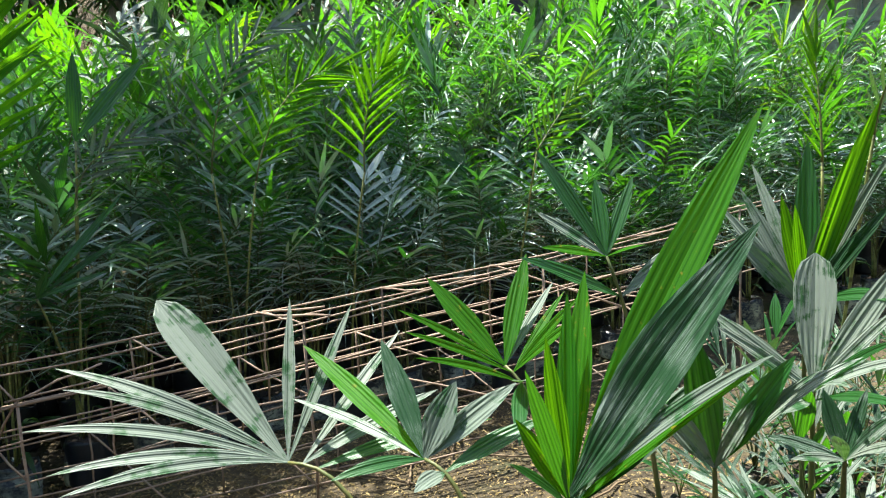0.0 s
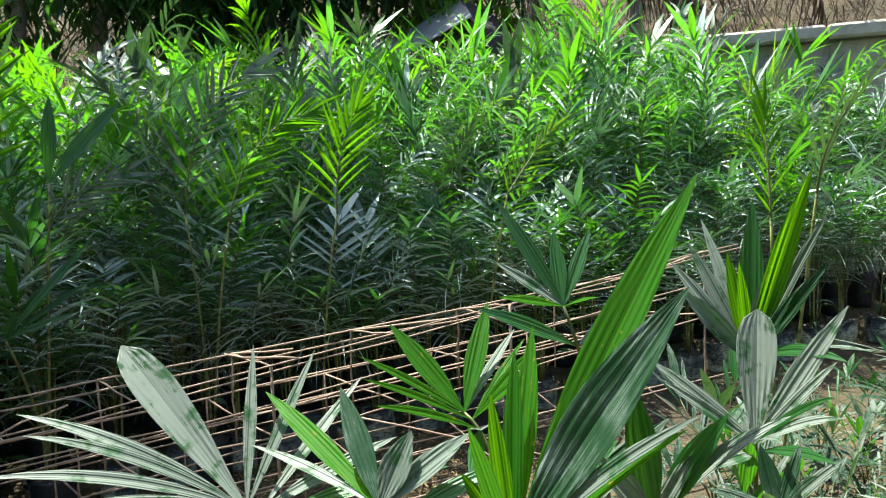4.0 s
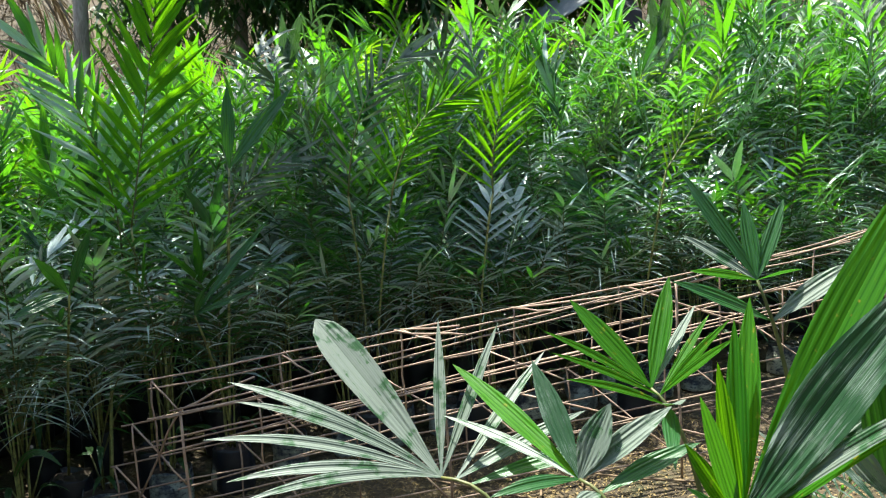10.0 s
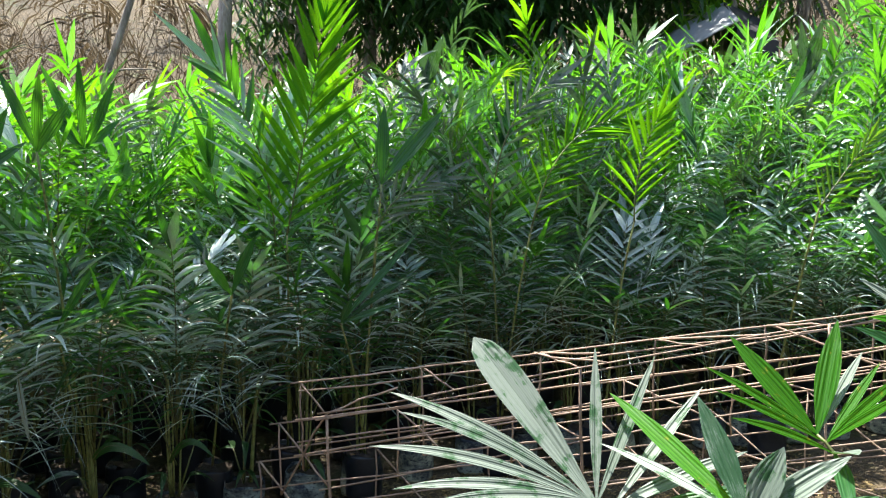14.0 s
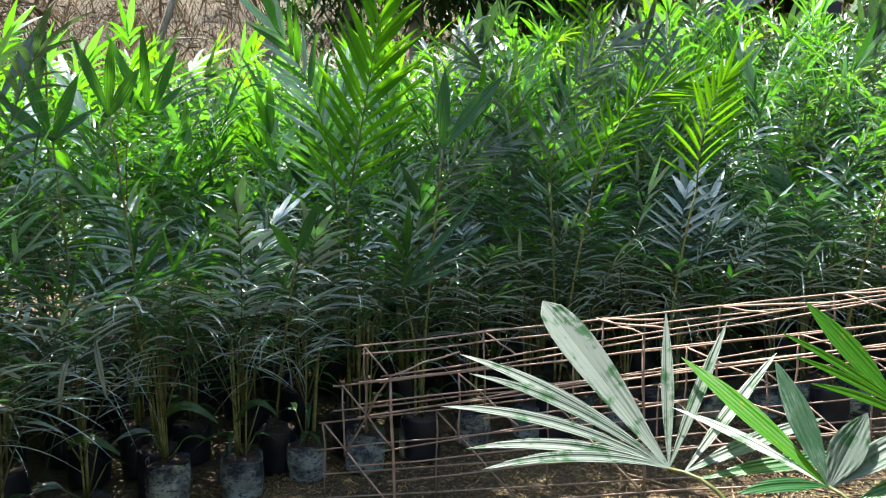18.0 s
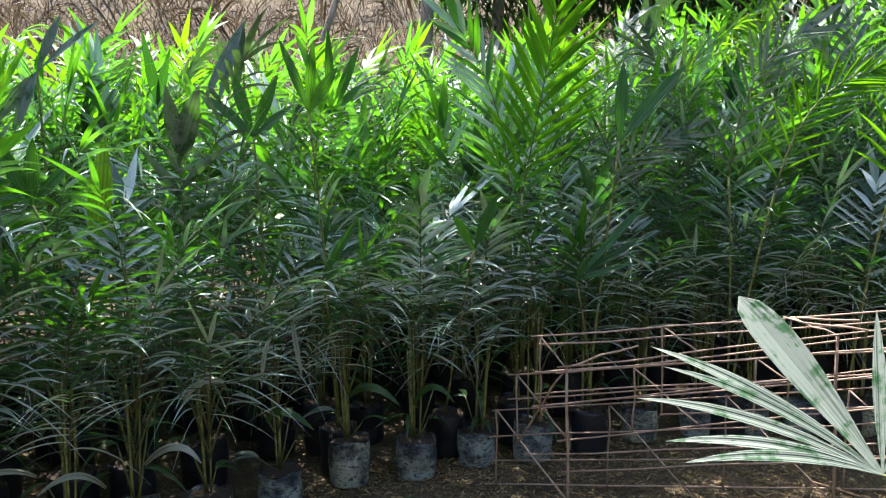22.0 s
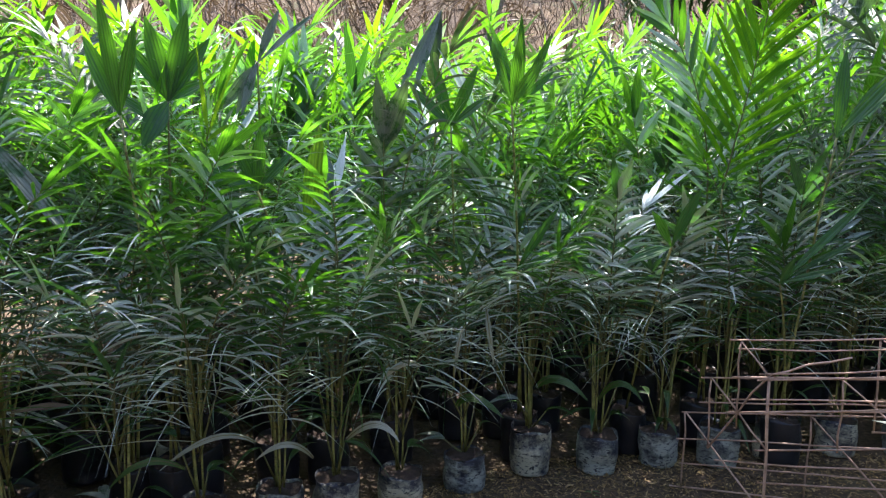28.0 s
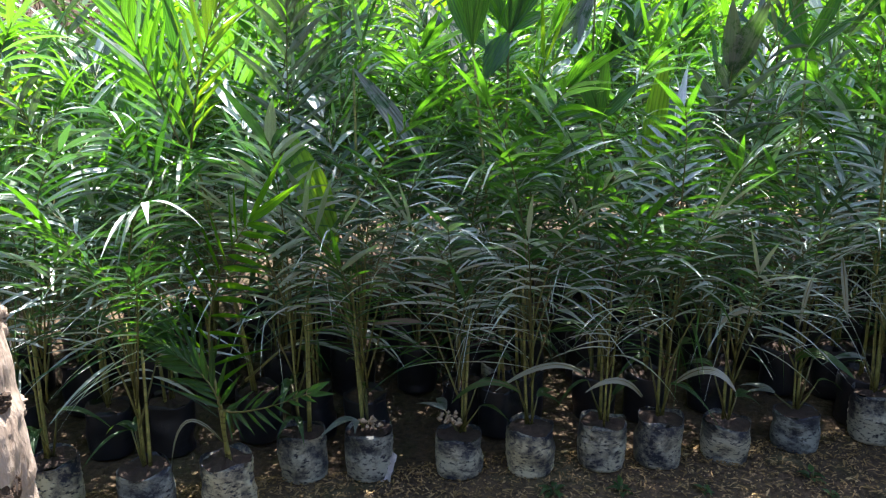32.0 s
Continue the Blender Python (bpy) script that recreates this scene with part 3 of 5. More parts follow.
def hero_palm(foot, fronds, label, stem_kind=2):
    """A bagged seedling whose stalks rise from the bag to each of its own fronds. A frond is (kind, points, width, material):
    "feather" or wide-open "comb" along a rib, with its leaflets' length, or "fan", a point and the tips of broad pleated blades about it."""
    r3 = random.Random(int(abs(foot[0]) * 1000) + 3)
    x, y = foot
    z = ground_z(x, y)
    root = new("palm_seedling")
    tagged(root, label, "palm seedling", "potted palms in the nursery bed")
    # Most of these bags take the darkened film, for shade within the bed.
    b = part("grow_bag", (BAGS if stem_kind == 3 else SHADED_BAGS)[stem_kind], root, "black polythene grow bag")
    b.location = (x, y, z)
    part("soil", SOILS[1], b)
    crown = np.array([x, y, z + 0.15])
    for kind, pts, size, width, mat in fronds:
        base = np.array(pts[0], float)
        sk = Shape()
        up = crown + np.array([r3.uniform(-0.015, 0.015), r3.uniform(-0.015, 0.015), 0])
        knee = np.array([0.5 * (x + base[0]) - 0.1 * (base[0] - x), 0.5 * (y + base[1]), up[2] + 0.55 * (base[2] - up[2])])
        tube(sk, bowed([up, knee, base], 8), np.linspace(0.0048, 0.0034, 8), 6)
        part("stem", sk.mesh("stem", STEM), root)
        if kind == "fan":
            for tip in pts[1:]:
                tip = np.array(tip, float) + np.array([0, r3.uniform(-0.05, 0.03), 0])
                face = unit(np.array([0.0, -0.75, 0.6]) + np.array([r3.uniform(-0.4, 0.4), 0, 0]))
                part("leaflet", wide_blade(base, tip, width * r3.uniform(0.8, 1.1), r3.uniform(0.02, 0.10), face, 2 if width < 0.035 else 4, 12).mesh("leaflet", mat, False), root)
        else:
            lv, rb = Shape(), Shape()
            open_at, close_at = (1.2, 0.75) if kind == "comb" else (0.82, 0.38)
            rib = bowed(pts)
            side = unit(np.cross(rib[-1] - rib[0], (0.0, -0.8, 0.35)))
            feather(r3, lv, rb, rib, side, 0.04, 5 + int(15 * np.linalg.norm(rib[-1] - rib[0])), size * 1.12, width, open_at, close_at, 0.12, 7, width * 1.6, 0.0034, 0.1, 0.10)
            fr = part("frond", lv.mesh("frond", mat, False), root)
            part("rib", rb.mesh("rib", STALK), fr)
    return root


# Frond coloured brighter to look sunlit.
hero_palm((1.62, 2.62), [
    ("feather", [(1.654, 2.45, 1.03), (1.674, 2.45, 1.231), (1.746, 2.45, 1.404)], 0.20, 0.016, LEAF_BRIGHT)],
    "palm seedling with one glowing yellow-green feather frond")
hero_palm((1.24, 2.74), [
    ("feather", [(1.272, 2.5, 1.02), (1.392, 2.5, 1.285), (1.597, 2.5, 1.4)], 0.20, 0.013, LEAF_BRIGHT),
    ("feather", [(1.159, 2.62, 1.05), (1.243, 2.62, 1.381), (1.42, 2.62, 1.549)], 0.20, 0.013, LEAF_DUSTY)],
    "palm seedling with two long arching fronds, one pale and dusty")
hero_palm((2.24, 2.42), [
    ("feather", [(2.20, 2.15, 1.08), (2.293, 2.15, 1.189), (2.412, 2.15, 1.318)], 0.13, 0.012, LEAF_YOUNG)],
    "palm seedling with a small yellowing comb-like frond")
hero_palm((0.70, 2.72), [
    ("fan", [(0.736, 2.53, 1.17), (0.755, 2.53, 1.438), (0.952, 2.53, 1.419)], 0.2, 0.055, LEAF_FAN),
    ("feather", [(0.72, 2.56, 0.98), (0.78, 2.54, 1.11), (0.93, 2.52, 1.19)], 0.17, 0.012, LEAF_DUSTY),
    ("fan", [(0.582, 2.48, 0.717), (0.845, 2.48, 1.008), (0.862, 2.48, 0.881), (0.771, 2.48, 0.778), (0.617, 2.48, 0.80)], 0.2, 0.026, LEAF_FAN)],
    "palm seedling with two broad dark pleated blades")
# Large frond takes the brighter leaf in place of sun on it.
hero_palm((0.45, 2.86), [
    ("feather", [(0.433, 2.65, 1.00), (0.506, 2.65, 1.363), (0.576, 2.65, 1.746)], 0.28, 0.024, LEAF_BRIGHT),
    ("feather", [(0.40, 2.72, 0.90), (0.36, 2.68, 1.25), (0.22, 2.66, 1.56)], 0.24, 0.020, LEAF)],
    "tall palm seedling with a large upright feather frond")
hero_palm((-0.24, 3.20), [
    ("fan", [(-0.24, 3.1, 1.29), (-0.371, 3.1, 1.608), (-0.242, 3.1, 1.627), (-0.123, 3.1, 1.559), (-0.345, 3.1, 1.45), (-0.11, 3.1, 1.42)], 0.2, 0.040, LEAF_FAN)],
    "palm seedling topped by a fan of broad dark green blades")
hero_palm((-0.46, 2.80), [
    ("fan", [(-0.47, 2.62, 1.20), (-0.537, 2.62, 1.422), (-0.377, 2.62, 1.40), (-0.607, 2.62, 1.331), (-0.339, 2.62, 1.303)], 0.2, 0.042, LEAF_FAN)],
    "palm seedling with upright broad green blades")
hero_palm((-0.86, 2.42), [
    ("fan", [(-0.82, 2.25, 1.20), (-0.864, 2.25, 0.848)], 0.2, 0.070, LEAF_YOUNG),
    ("fan", [(-0.971, 2.12, 1.015), (-1.04, 2.12, 1.194), (-0.953, 2.12, 1.192), (-1.135, 2.12, 1.081), (-0.861, 2.12, 1.125)], 0.2, 0.048, LEAF_FAN)],
    "palm seedling with a hanging pleated leaf lit from behind")
hero_palm((-1.62, 1.90), [
    ("fan", [(-1.687, 1.68, 1.01), (-1.559, 1.68, 0.676)], 0.2, 0.088, LEAF_YOUNG),
    ("fan", [(-1.589, 1.85, 1.17), (-1.344, 1.85, 0.905)], 0.2, 0.050, LEAF_DUSTY)],
    "palm seedling with a broad hanging leaf glowing in the sun")
hero_palm((-1.94, 1.78), [
    ("feather", [(-1.978, 1.62, 0.96), (-1.901, 1.62, 1.223), (-1.797, 1.62, 1.39)], 0.24, 0.020, LEAF_YOUNG),
    ("feather", [(-2.02, 1.66, 0.90), (-2.08, 1.60, 1.15), (-2.13, 1.55, 1.36)], 0.22, 0.020, LEAF)],
    "palm seedling with bright green feather fronds beyond the short one")
hero_palm((-1.12, 2.62), [
    ("fan", [(-1.09, 2.5, 1.40), (-1.02, 2.5, 1.573), (-0.894, 2.5, 1.562), (-1.16, 2.48, 1.231), (-1.21, 2.48, 1.25), (-1.12, 2.47, 1.23)], 0.2, 0.040, LEAF_DUSTY)],
    "palm seedling with pale dust-covered blades")
hero_palm((-0.60, 3.08), [
    ("fan", [(-0.537, 2.95, 1.63), (-0.70, 2.95, 1.32), (-0.64, 2.95, 1.31), (-0.58, 2.95, 1.36)], 0.2, 0.042, LEAF_DUSTY)],
    "palm seedling with a long pale drooping pleated leaf")
hero_palm((-0.22, 2.66), [
    ("fan", [(-0.239, 2.36, 0.764), (-0.118, 2.33, 0.964), (-0.035, 2.33, 0.847)], 0.2, 0.030, LEAF_FAN),
    ("fan", [(-0.264, 2.34, 1.26), (-0.341, 2.3, 1.473), (-0.239, 2.3, 1.466), (-0.175, 2.3, 1.392)], 0.2, 0.040, LEAF_FAN)],
    "palm seedling with dark green blades low and high")
hero_palm((0.18, 2.78), [
    ("fan", [(0.239, 2.45, 0.831), (0.161, 2.42, 0.952), (0.314, 2.42, 1.016), (0.093, 2.42, 0.789)], 0.2, 0.040, LEAF_FAN)],
    "palm seedling with a dark fan of blades half-way up")
hero_palm((-1.26, 2.12), [
    ("fan", [(-1.288, 1.98, 1.22), (-1.299, 1.95, 1.529), (-1.213, 1.95, 1.456), (-1.377, 1.95, 1.427)], 0.2, 0.046, LEAF_FAN),
    ("fan", [(-1.129, 1.95, 0.634), (-1.124, 1.95, 0.75), (-0.97, 1.95, 0.77), (-1.153, 1.95, 0.56)], 0.2, 0.040, LEAF_FAN)],
    "palm seedling with broad upright blades and a small low fan")
HERO_FEET = [(1.62, 2.62), (1.24, 2.74), (2.24, 2.42), (0.70, 2.72), (0.45, 2.86), (-0.24, 3.20), (-0.46, 2.80), (-0.86, 2.42), (-1.62, 1.90), (-1.94, 1.78), (-1.12, 2.62), (-0.60, 3.08), (-0.22, 2.66), (0.18, 2.78), (-1.26, 2.12)]


# ---- the bed of seedlings ----
rng = random.Random(5)
PALMS = [make_palm(11 + i, 1.0 + 0.04 * (i % 6), SHADED_BAGS) for i in range(12)]
FRONT_PALMS = [make_palm(40 + i, 1.0 + 0.04 * (i % 4)) for i in range(8)]
USED = set()


def put_palm(first, m):
    """The built seedling itself at its first place, copies of it after that."""
    if first.name in USED:
        return copy_thing(first, m)
    USED.add(first.name)
    first.matrix_basis = m
    return first


TALL = [(0.72, 3.10, 1.15), (1.3, 3.05, 1.05)]
BAG_ROW = [(-2.19, 1.23), (-1.95, 1.32), (-1.69, 1.66), (-1.52, 1.75), (-1.29, 1.87), (-1.10, 1.96), (-0.92, 2.08), (-0.77, 2.16), (-0.59, 2.27), (-0.40, 2.43), (-0.18, 2.56), (0.05, 2.61), (0.27, 2.69), (0.48, 2.70), (0.69, 2.76), (0.92, 2.80), (1.16, 2.80)]


def bed_spots():
    for x, y in BAG_ROW:
        yield 0, x, y
    xs, ys = [], []
    for row in range(10):
        x = -3.3
        while x < 6.6:
            step = 0.19 + 0.03 * (row > 0)
            y = front_y(x) + 0.05 + row * 0.27 + (0.18 if row else 0)
            slope = (front_y(x + 0.05) - front_y(x - 0.05)) / 0.1
            x += step / math.sqrt(1 + slope * slope)
            if row == 0 and -2.5 < x < 1.3:
                continue
            px, py = x + rng.uniform(-0.025, 0.025) + (row % 2) * 0.07, y + rng.uniform(-0.02, 0.02)
            yield row, px, py


stuff_spots = []
for x, y, grow in TALL:
    put_palm(PALMS[rng.randrange(12)], pose(x, y, ground_z(x, y), 0, 0, rng.uniform(0, 360)) @ Matrix.Diagonal((1.08, 1.08, grow, 1)))
for row, x, y in bed_spots():
    bearing = math.degrees(math.atan2(x, y))
    if not -72 < bearing < 68 or math.hypot(x, y) > float(np.interp(bearing, [-60, -45, -38, -25, -10], [3.6, 3.9, 4.1, 5.0, 5.75])):
        continue
    if row and any(math.hypot(x - hx, y - hy) < 0.11 for hx, hy in HERO_FEET):
        continue
    z = ground_z(x, y)
    grow = 1.0 + rng.uniform(-0.08, 0.07) + (0.12 if rng.random() < 0.05 else 0)
    if row:
        grow *= 0.98 + 0.02 * min(row, 4) + 0.08 * min(1.0, max(0.0, (x - 0.3) / 1.2)) + 0.10 * min(1.0, max(0.0, (x - 1.6) / 1.4))
    if row == 0:
        grow = rng.uniform(0.84, 0.98)
    m = pose(x, y, z - 0.004, rng.uniform(-2, 2), rng.uniform(-2, 2), rng.uniform(0, 360)) @ Matrix.Diagonal((1, 1, grow, 1))
    if row < 5:
        put_palm(rng.choice(PALMS if row else FRONT_PALMS), m)
    else:
        stuff_spots.append((m, rng.randrange(6)))

# the closely packed back of the bed, as masses of foliage
SIMPLE = []
for i in range(6):
    sh = Shape()
    r2 = random.Random(90 + i)
    for k in range(8):
        q = k / 7
        dump = Shape()
        frond_shapes(r2, sh, dump, np.array([0, 0, 0.30 + 0.25 * q]), 0.35 - 0.25 * q, k * 2.4 + i, (0.55 + 0.30 * q), 0.25 + 0.1 * q, 11, 0.26, 0.017, 0.9, 5, 0.030, 1.05, 0.5, 0.35, 0.14)
    SIMPLE.append((np.concatenate(sh.verts), np.array(sh.faces), np.concatenate(sh.uvs)))


def foliage_mass(spots, mat, label):
    mass_v, mass_f, mass_uv, total = [], [], [], 0
    for m, kind in spots:
        v, f, uv = SIMPLE[kind]
        a = np.array(m)
        mass_v.append(v @ a[:3, :3].T + a[:3, 3])
        mass_f.append(f + total)
        mass_uv.append(uv)
        total += len(v)
    me = bpy.data.meshes.new("palm_foliage")
    V, F, UV = np.concatenate(mass_v), np.concatenate(mass_f), np.concatenate(mass_uv)
    me.vertices.add(len(V))
    me.vertices.foreach_set("co", V.astype(np.float32).ravel())
    me.loops.add(F.size)
    me.loops.foreach_set("vertex_index", F.astype(np.int32).ravel())
    me.polygons.add(len(F))
    me.polygons.foreach_set("loop_start", np.arange(0, F.size, 4, dtype=np.int32))
    layer = me.uv_layers.new(name="UVMap")
    layer.data.foreach_set("uv", UV.astype(np.float32)[F.ravel()].ravel())
    me.update(calc_edges=True)
    me.materials.append(mat)
    tagged(new("palm_foliage", me), label, "foliage", kind="stuff")


foliage_mass([s for i, s in enumerate(stuff_spots) if i % 8 in (0, 1, 3, 6)], LEAF, "sunlit mass of green palm fronds at the back of the bed")
# Lighter fronds mixed in to paint the sun on the canopy tops.
foliage_mass([s for i, s in enumerate(stuff_spots) if i % 8 in (2, 4)], LEAF_BRIGHT, "bright yellow-green palm fronds, coloured lighter for the sunlit bed tops")
foliage_mass([s for i, s in enumerate(stuff_spots) if i % 8 in (5, 7)], LEAF_DUSTY, "dusty pale palm fronds among the bed")

# ---- the stepped wire rack in front of the bed ----


def rack():
    root = new("wire_rack")
    tagged(root, "rusty stepped wire rack standing on the littered earth", "wire rack")
    r3 = random.Random(21)
    front, back = np.array([1.0, -0.255, 0.165]), np.array([0.973, -0.205, 0.092])
    knots = {
        "f1": (0.491, 2.241, 0.492), "f2": (0.495, 2.241, 0.271), "f3": (0.499, 2.241, 0.073), "f0": (0.502, 2.241, -0.01),
        "b1": (0.428, 2.31, 0.576), "b2": (0.368, 2.39, 0.431), "b3": (0.312, 2.46, 0.29), "b0": (0.312, 2.465, 0.03),
        "c1": (0.428, 2.315, 0.30), "c2": (0.368, 2.392, 0.20),
    }

    def spot(a, b, q, s):
        pa, pb = (np.array(knots[k]) + s * (front if k[0] == "f" else back) * np.array([1, 1, 1 if knots[k][2] > 0.1 else 0.35]) for k in (a, b))
        return pa + (pb - pa) * q

    def rod(p, q, radius, n=5, name="bar"):
        sh = Shape()
        line = [p + (q - p) * u + np.array([r3.gauss(0, 0.0022) for _ in range(3)]) for u in np.linspace(0, 1, n)]
        tube(sh, line, radius, 6)
        part(name, sh.mesh(name, RUST), root)

    for a, b, q in (("b1", "f1", 0), ("b1", "c1", 0.11), ("b1", "f1", 1), ("f1", "f2", 0.07), ("b1", "c1", 0.42), ("b1", "c1", 0.68), ("f1", "f2", 0.5),
                    ("b2", "f2", 0), ("b2", "c2", 0.35), ("f2", "f3", 0.02), ("b3", "f3", 0), ("b3", "b0", 0.34), ("b3", "b0", 0.68), ("f2", "f3", 0.55),
                    ("f3", "f0", 0), ("b2", "f2", 0.5), ("b3", "f3", 0.5), ("b3", "b0", 1.0)):
        rod(spot(a, b, q, -0.015 + r3.uniform(-0.02, 0.01)), spot(a, b, q, 2.35 + r3.uniform(-0.05, 0.05)), 0.0029, 12, "long_bar")
    for k, s in enumerate((0.0, 0.37, 0.74, 1.11, 1.48, 1.85, 2.22)):
        for a, b in (("b1", "f1"), ("f1", "f0"), ("b1", "c1"), ("b2", "f2"), ("b2", "c2"), ("b3", "f3"), ("b3", "b0")):
            if k in (1, 3, 5) and a == "f1":
                continue
            rod(spot(a, b, 0, s), spot(a, b, 1, s), 0.0030 if a != "f1" else 0.0044, 5, "cross_bar")
    for s, a, b, e in ((0.0, "f1", "c2", 0.0), (0.0, "f1", "f1", 0.24), (0.72, "b1", "f1", 0.10), (0.74, "b1", "b1", 0.13), (0.37, "c1", "f2", 0.5), (1.1, "b1", "f1", 0.2), (1.1, "c1", "f3", 0.6), (1.5, "b1", "f2", 0.25)):
        rod(spot(a, a, 0, s), spot(b, b, 0, s + e) if a != b else spot(a, "f1" if a[0] == "b" else "b1", 0.45, s + e), 0.0034, 5, "brace")


rack()


def sticks():
    r3 = random.Random(8)
    first = None
    for k in range(26):
        x, a, n = r3.uniform(0.15, 2.0), r3.uniform(0, math.pi), r3.uniform(0.18, 0.5)
        y = 2.0 + r3.uniform(-0.35, 0.38) - 0.15 * max(0, x - 0.6)
        sh = Shape()
        tube(sh, [(-n / 2, 0, 0), (-n / 6, r3.gauss(0, 0.008), 0.004), (n / 6, r3.gauss(0, 0.008), 0.003), (n / 2, 0, 0)], [0.0035, 0.004, 0.0038, 0.0025], 5)
        ob = new("dry_stick", sh.mesh("dry_stick", STICK))
        ob.matrix_basis = pose(x, y, ground_z(x, y) + 0.012, 0, r3.uniform(-3, 3), math.degrees(a))
        tagged(ob, "thin brown dry stick lying on the earth", "stick", "sticks under the rack")


STICK = plain_material("stick_wood", [(0.3, (0.12, 0.075, 0.04)), (0.6, (0.27, 0.19, 0.11)), (0.8, (0.38, 0.30, 0.19))], 25.0, 0.85, 0.6, 0.002, spread=0.4)
sticks()

# ---- broad-leaved young palms on the near side ----


def near_palm(foot, crown, leaflets, label, mats):
    """A seedling whose upper fronds hang over the rack: a bag, a stem and separate leaflets."""
    root = new("palm_seedling")
    x, y = foot
    z = ground_z(x, y)
    tagged(root, label, "palm seedling", "young palms beside the rack")
    b = part("grow_bag", BAGS[2], root)
    b.location = (x, y, z)
    part("soil", SOILS[1], b)
    crown = np.array(crown, float)
    start = np.array([x, y, z + 0.16])
    line = [start + (crown - start) * u + np.array([0, 0, 0.10 * math.sin(math.pi * u)]) for u in np.linspace(0, 1, 9)]
    st = Shape()
    tube(st, line, np.linspace(0.0065, 0.0032, 9), 7)
    part("stem", st.mesh("stem", STALK), root, "green-brown leaf stalk")
    for k, (back, tip, width, droop, m) in enumerate(leaflets):
        tip = np.array(tip, float)
        u = 1.0 - back
        base = np.array(line[max(0, min(8, round(u * 8)))]) if back else crown
        # Blades are turned to face the camera's place.
        view_eye = np.array([0.25, 0.0, 1.14])
        face = unit(unit(view_eye - (base + tip) / 2) * 0.8 + np.array([0, 0, 0.7]))
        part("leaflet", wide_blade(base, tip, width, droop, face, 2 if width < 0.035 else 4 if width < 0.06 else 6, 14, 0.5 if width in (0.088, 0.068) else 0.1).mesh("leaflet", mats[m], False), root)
    return root


MATS = (LEAF_DUSTY, LEAF_BRIGHT, LEAF_FAN, LEAF_SHADED)
near_palm((1.08, 1.18), (0.923, 1.40, 0.494), [
    (0, (0.761, 1.704, 0.804), 0.088, 0.03, 0), (0, (0.548, 1.684, 0.696), 0.034, 0.22, 0), (0, (0.551, 1.614, 0.669), 0.028, 0.26, 0),
    (0, (0.473, 1.563, 0.617), 0.030, 0.25, 0), (0, (0.497, 1.457, 0.561), 0.030, 0.25, 0), (0, (0.508, 1.385, 0.545), 0.028, 0.25, 0),
    (0, (1.021, 1.590, 0.788), 0.028, 0.02, 0), (0, (1.144, 1.531, 0.767), 0.028, 0.04, 0), (0.12, (1.231, 1.469, 0.703), 0.029, 0.05, 0),
    (0.12, (1.230, 1.315, 0.603), 0.038, 0.08, 0), (0.25, (1.30, 1.22, 0.55), 0.04, 0.12, 2)],
    "young palm with pale dusty fan of narrow leaflets over the rack", MATS)
near_palm((1.46, 1.16), (1.402, 1.306, 0.624), [
    (0, (1.325, 1.499, 0.808), 0.052, 0.02, 1), (0, (1.551, 1.409, 0.848), 0.050, 0.02, 1), (0, (1.640, 1.420, 0.765), 0.026, 0.05, 0),
    (0.1, (1.520, 1.191, 0.781), 0.024, 0.08, 1), (0.1, (1.50, 1.154, 0.752), 0.024, 0.1, 1), (0, (1.209, 1.437, 0.759), 0.022, 0.1, 1),
    (0.1, (1.180, 1.362, 0.728), 0.022, 0.1, 1), (0.2, (1.164, 1.286, 0.690), 0.024, 0.14, 1), (0.1, (1.608, 1.340, 0.759), 0.022, 0.06, 1),
    (0.3, (1.30, 1.10, 0.66), 0.05, 0.04, 0), (0.3, (1.24, 1.05, 0.56), 0.035, 0.2, 2)],
    "young palm with glowing light-green leaflets beside the rack", MATS)
near_palm((1.16, 0.98), (1.09, 1.14, 0.545), [
    (0, (1.016, 1.514, 0.697), 0.045, 0.05, 1), (0, (1.102, 1.313, 0.734), 0.050, 0.04, 3), (0, (0.958, 1.453, 0.606), 0.024, 0.12, 0), (0, (0.911, 1.160, 0.545), 0.030, 0.2, 2),
    (0, (1.163, 1.137, 0.678), 0.062, 0.03, 0), (0, (1.253, 1.071, 0.673), 0.050, 0.05, 0), (0.2, (1.020, 1.060, 0.53), 0.036, 0.2, 0), (0.2, (1.30, 1.05, 0.60), 0.04, 0.1, 2)],
    "young palm with mixed dusty and green leaflets low beside the rack", MATS)
near_palm((1.22, 0.86), (1.115, 0.775, 0.60), [
    (0, (1.394, 0.665, 1.150), 0.072, 0.06, 1), (0, (1.245, 0.560, 1.005), 0.090, 0.05, 3), (0, (1.192, 0.857, 0.880), 0.034, 0.0, 1),
    (0, (1.094, 0.793, 0.842), 0.030, 0.0, 1), (0, (1.035, 0.766, 0.810), 0.030, 0.02, 2), (0, (1.250, 0.880, 0.905), 0.045, 0.03, 1),
    (0.2, (0.985, 0.740, 0.70), 0.035, 0.05, 2), (0.1, (1.190, 0.500, 0.860), 0.028, 0.18, 0), (0.2, (1.30, 0.74, 0.74), 0.05, 0.1, 2), (0.2, (1.262, 0.694, 0.815), 0.06, 0.04, 3), (0.3, (1.371, 0.70, 0.770), 0.055, 0.05, 3),
    (0.3, (1.237, 0.555, 0.82), 0.03, 0.15, 1), (0.1, (1.066, 0.832, 0.716), 0.032, 0.02, 1)],
    "young palm with large upright pleated leaves, yellow-spotted", MATS)
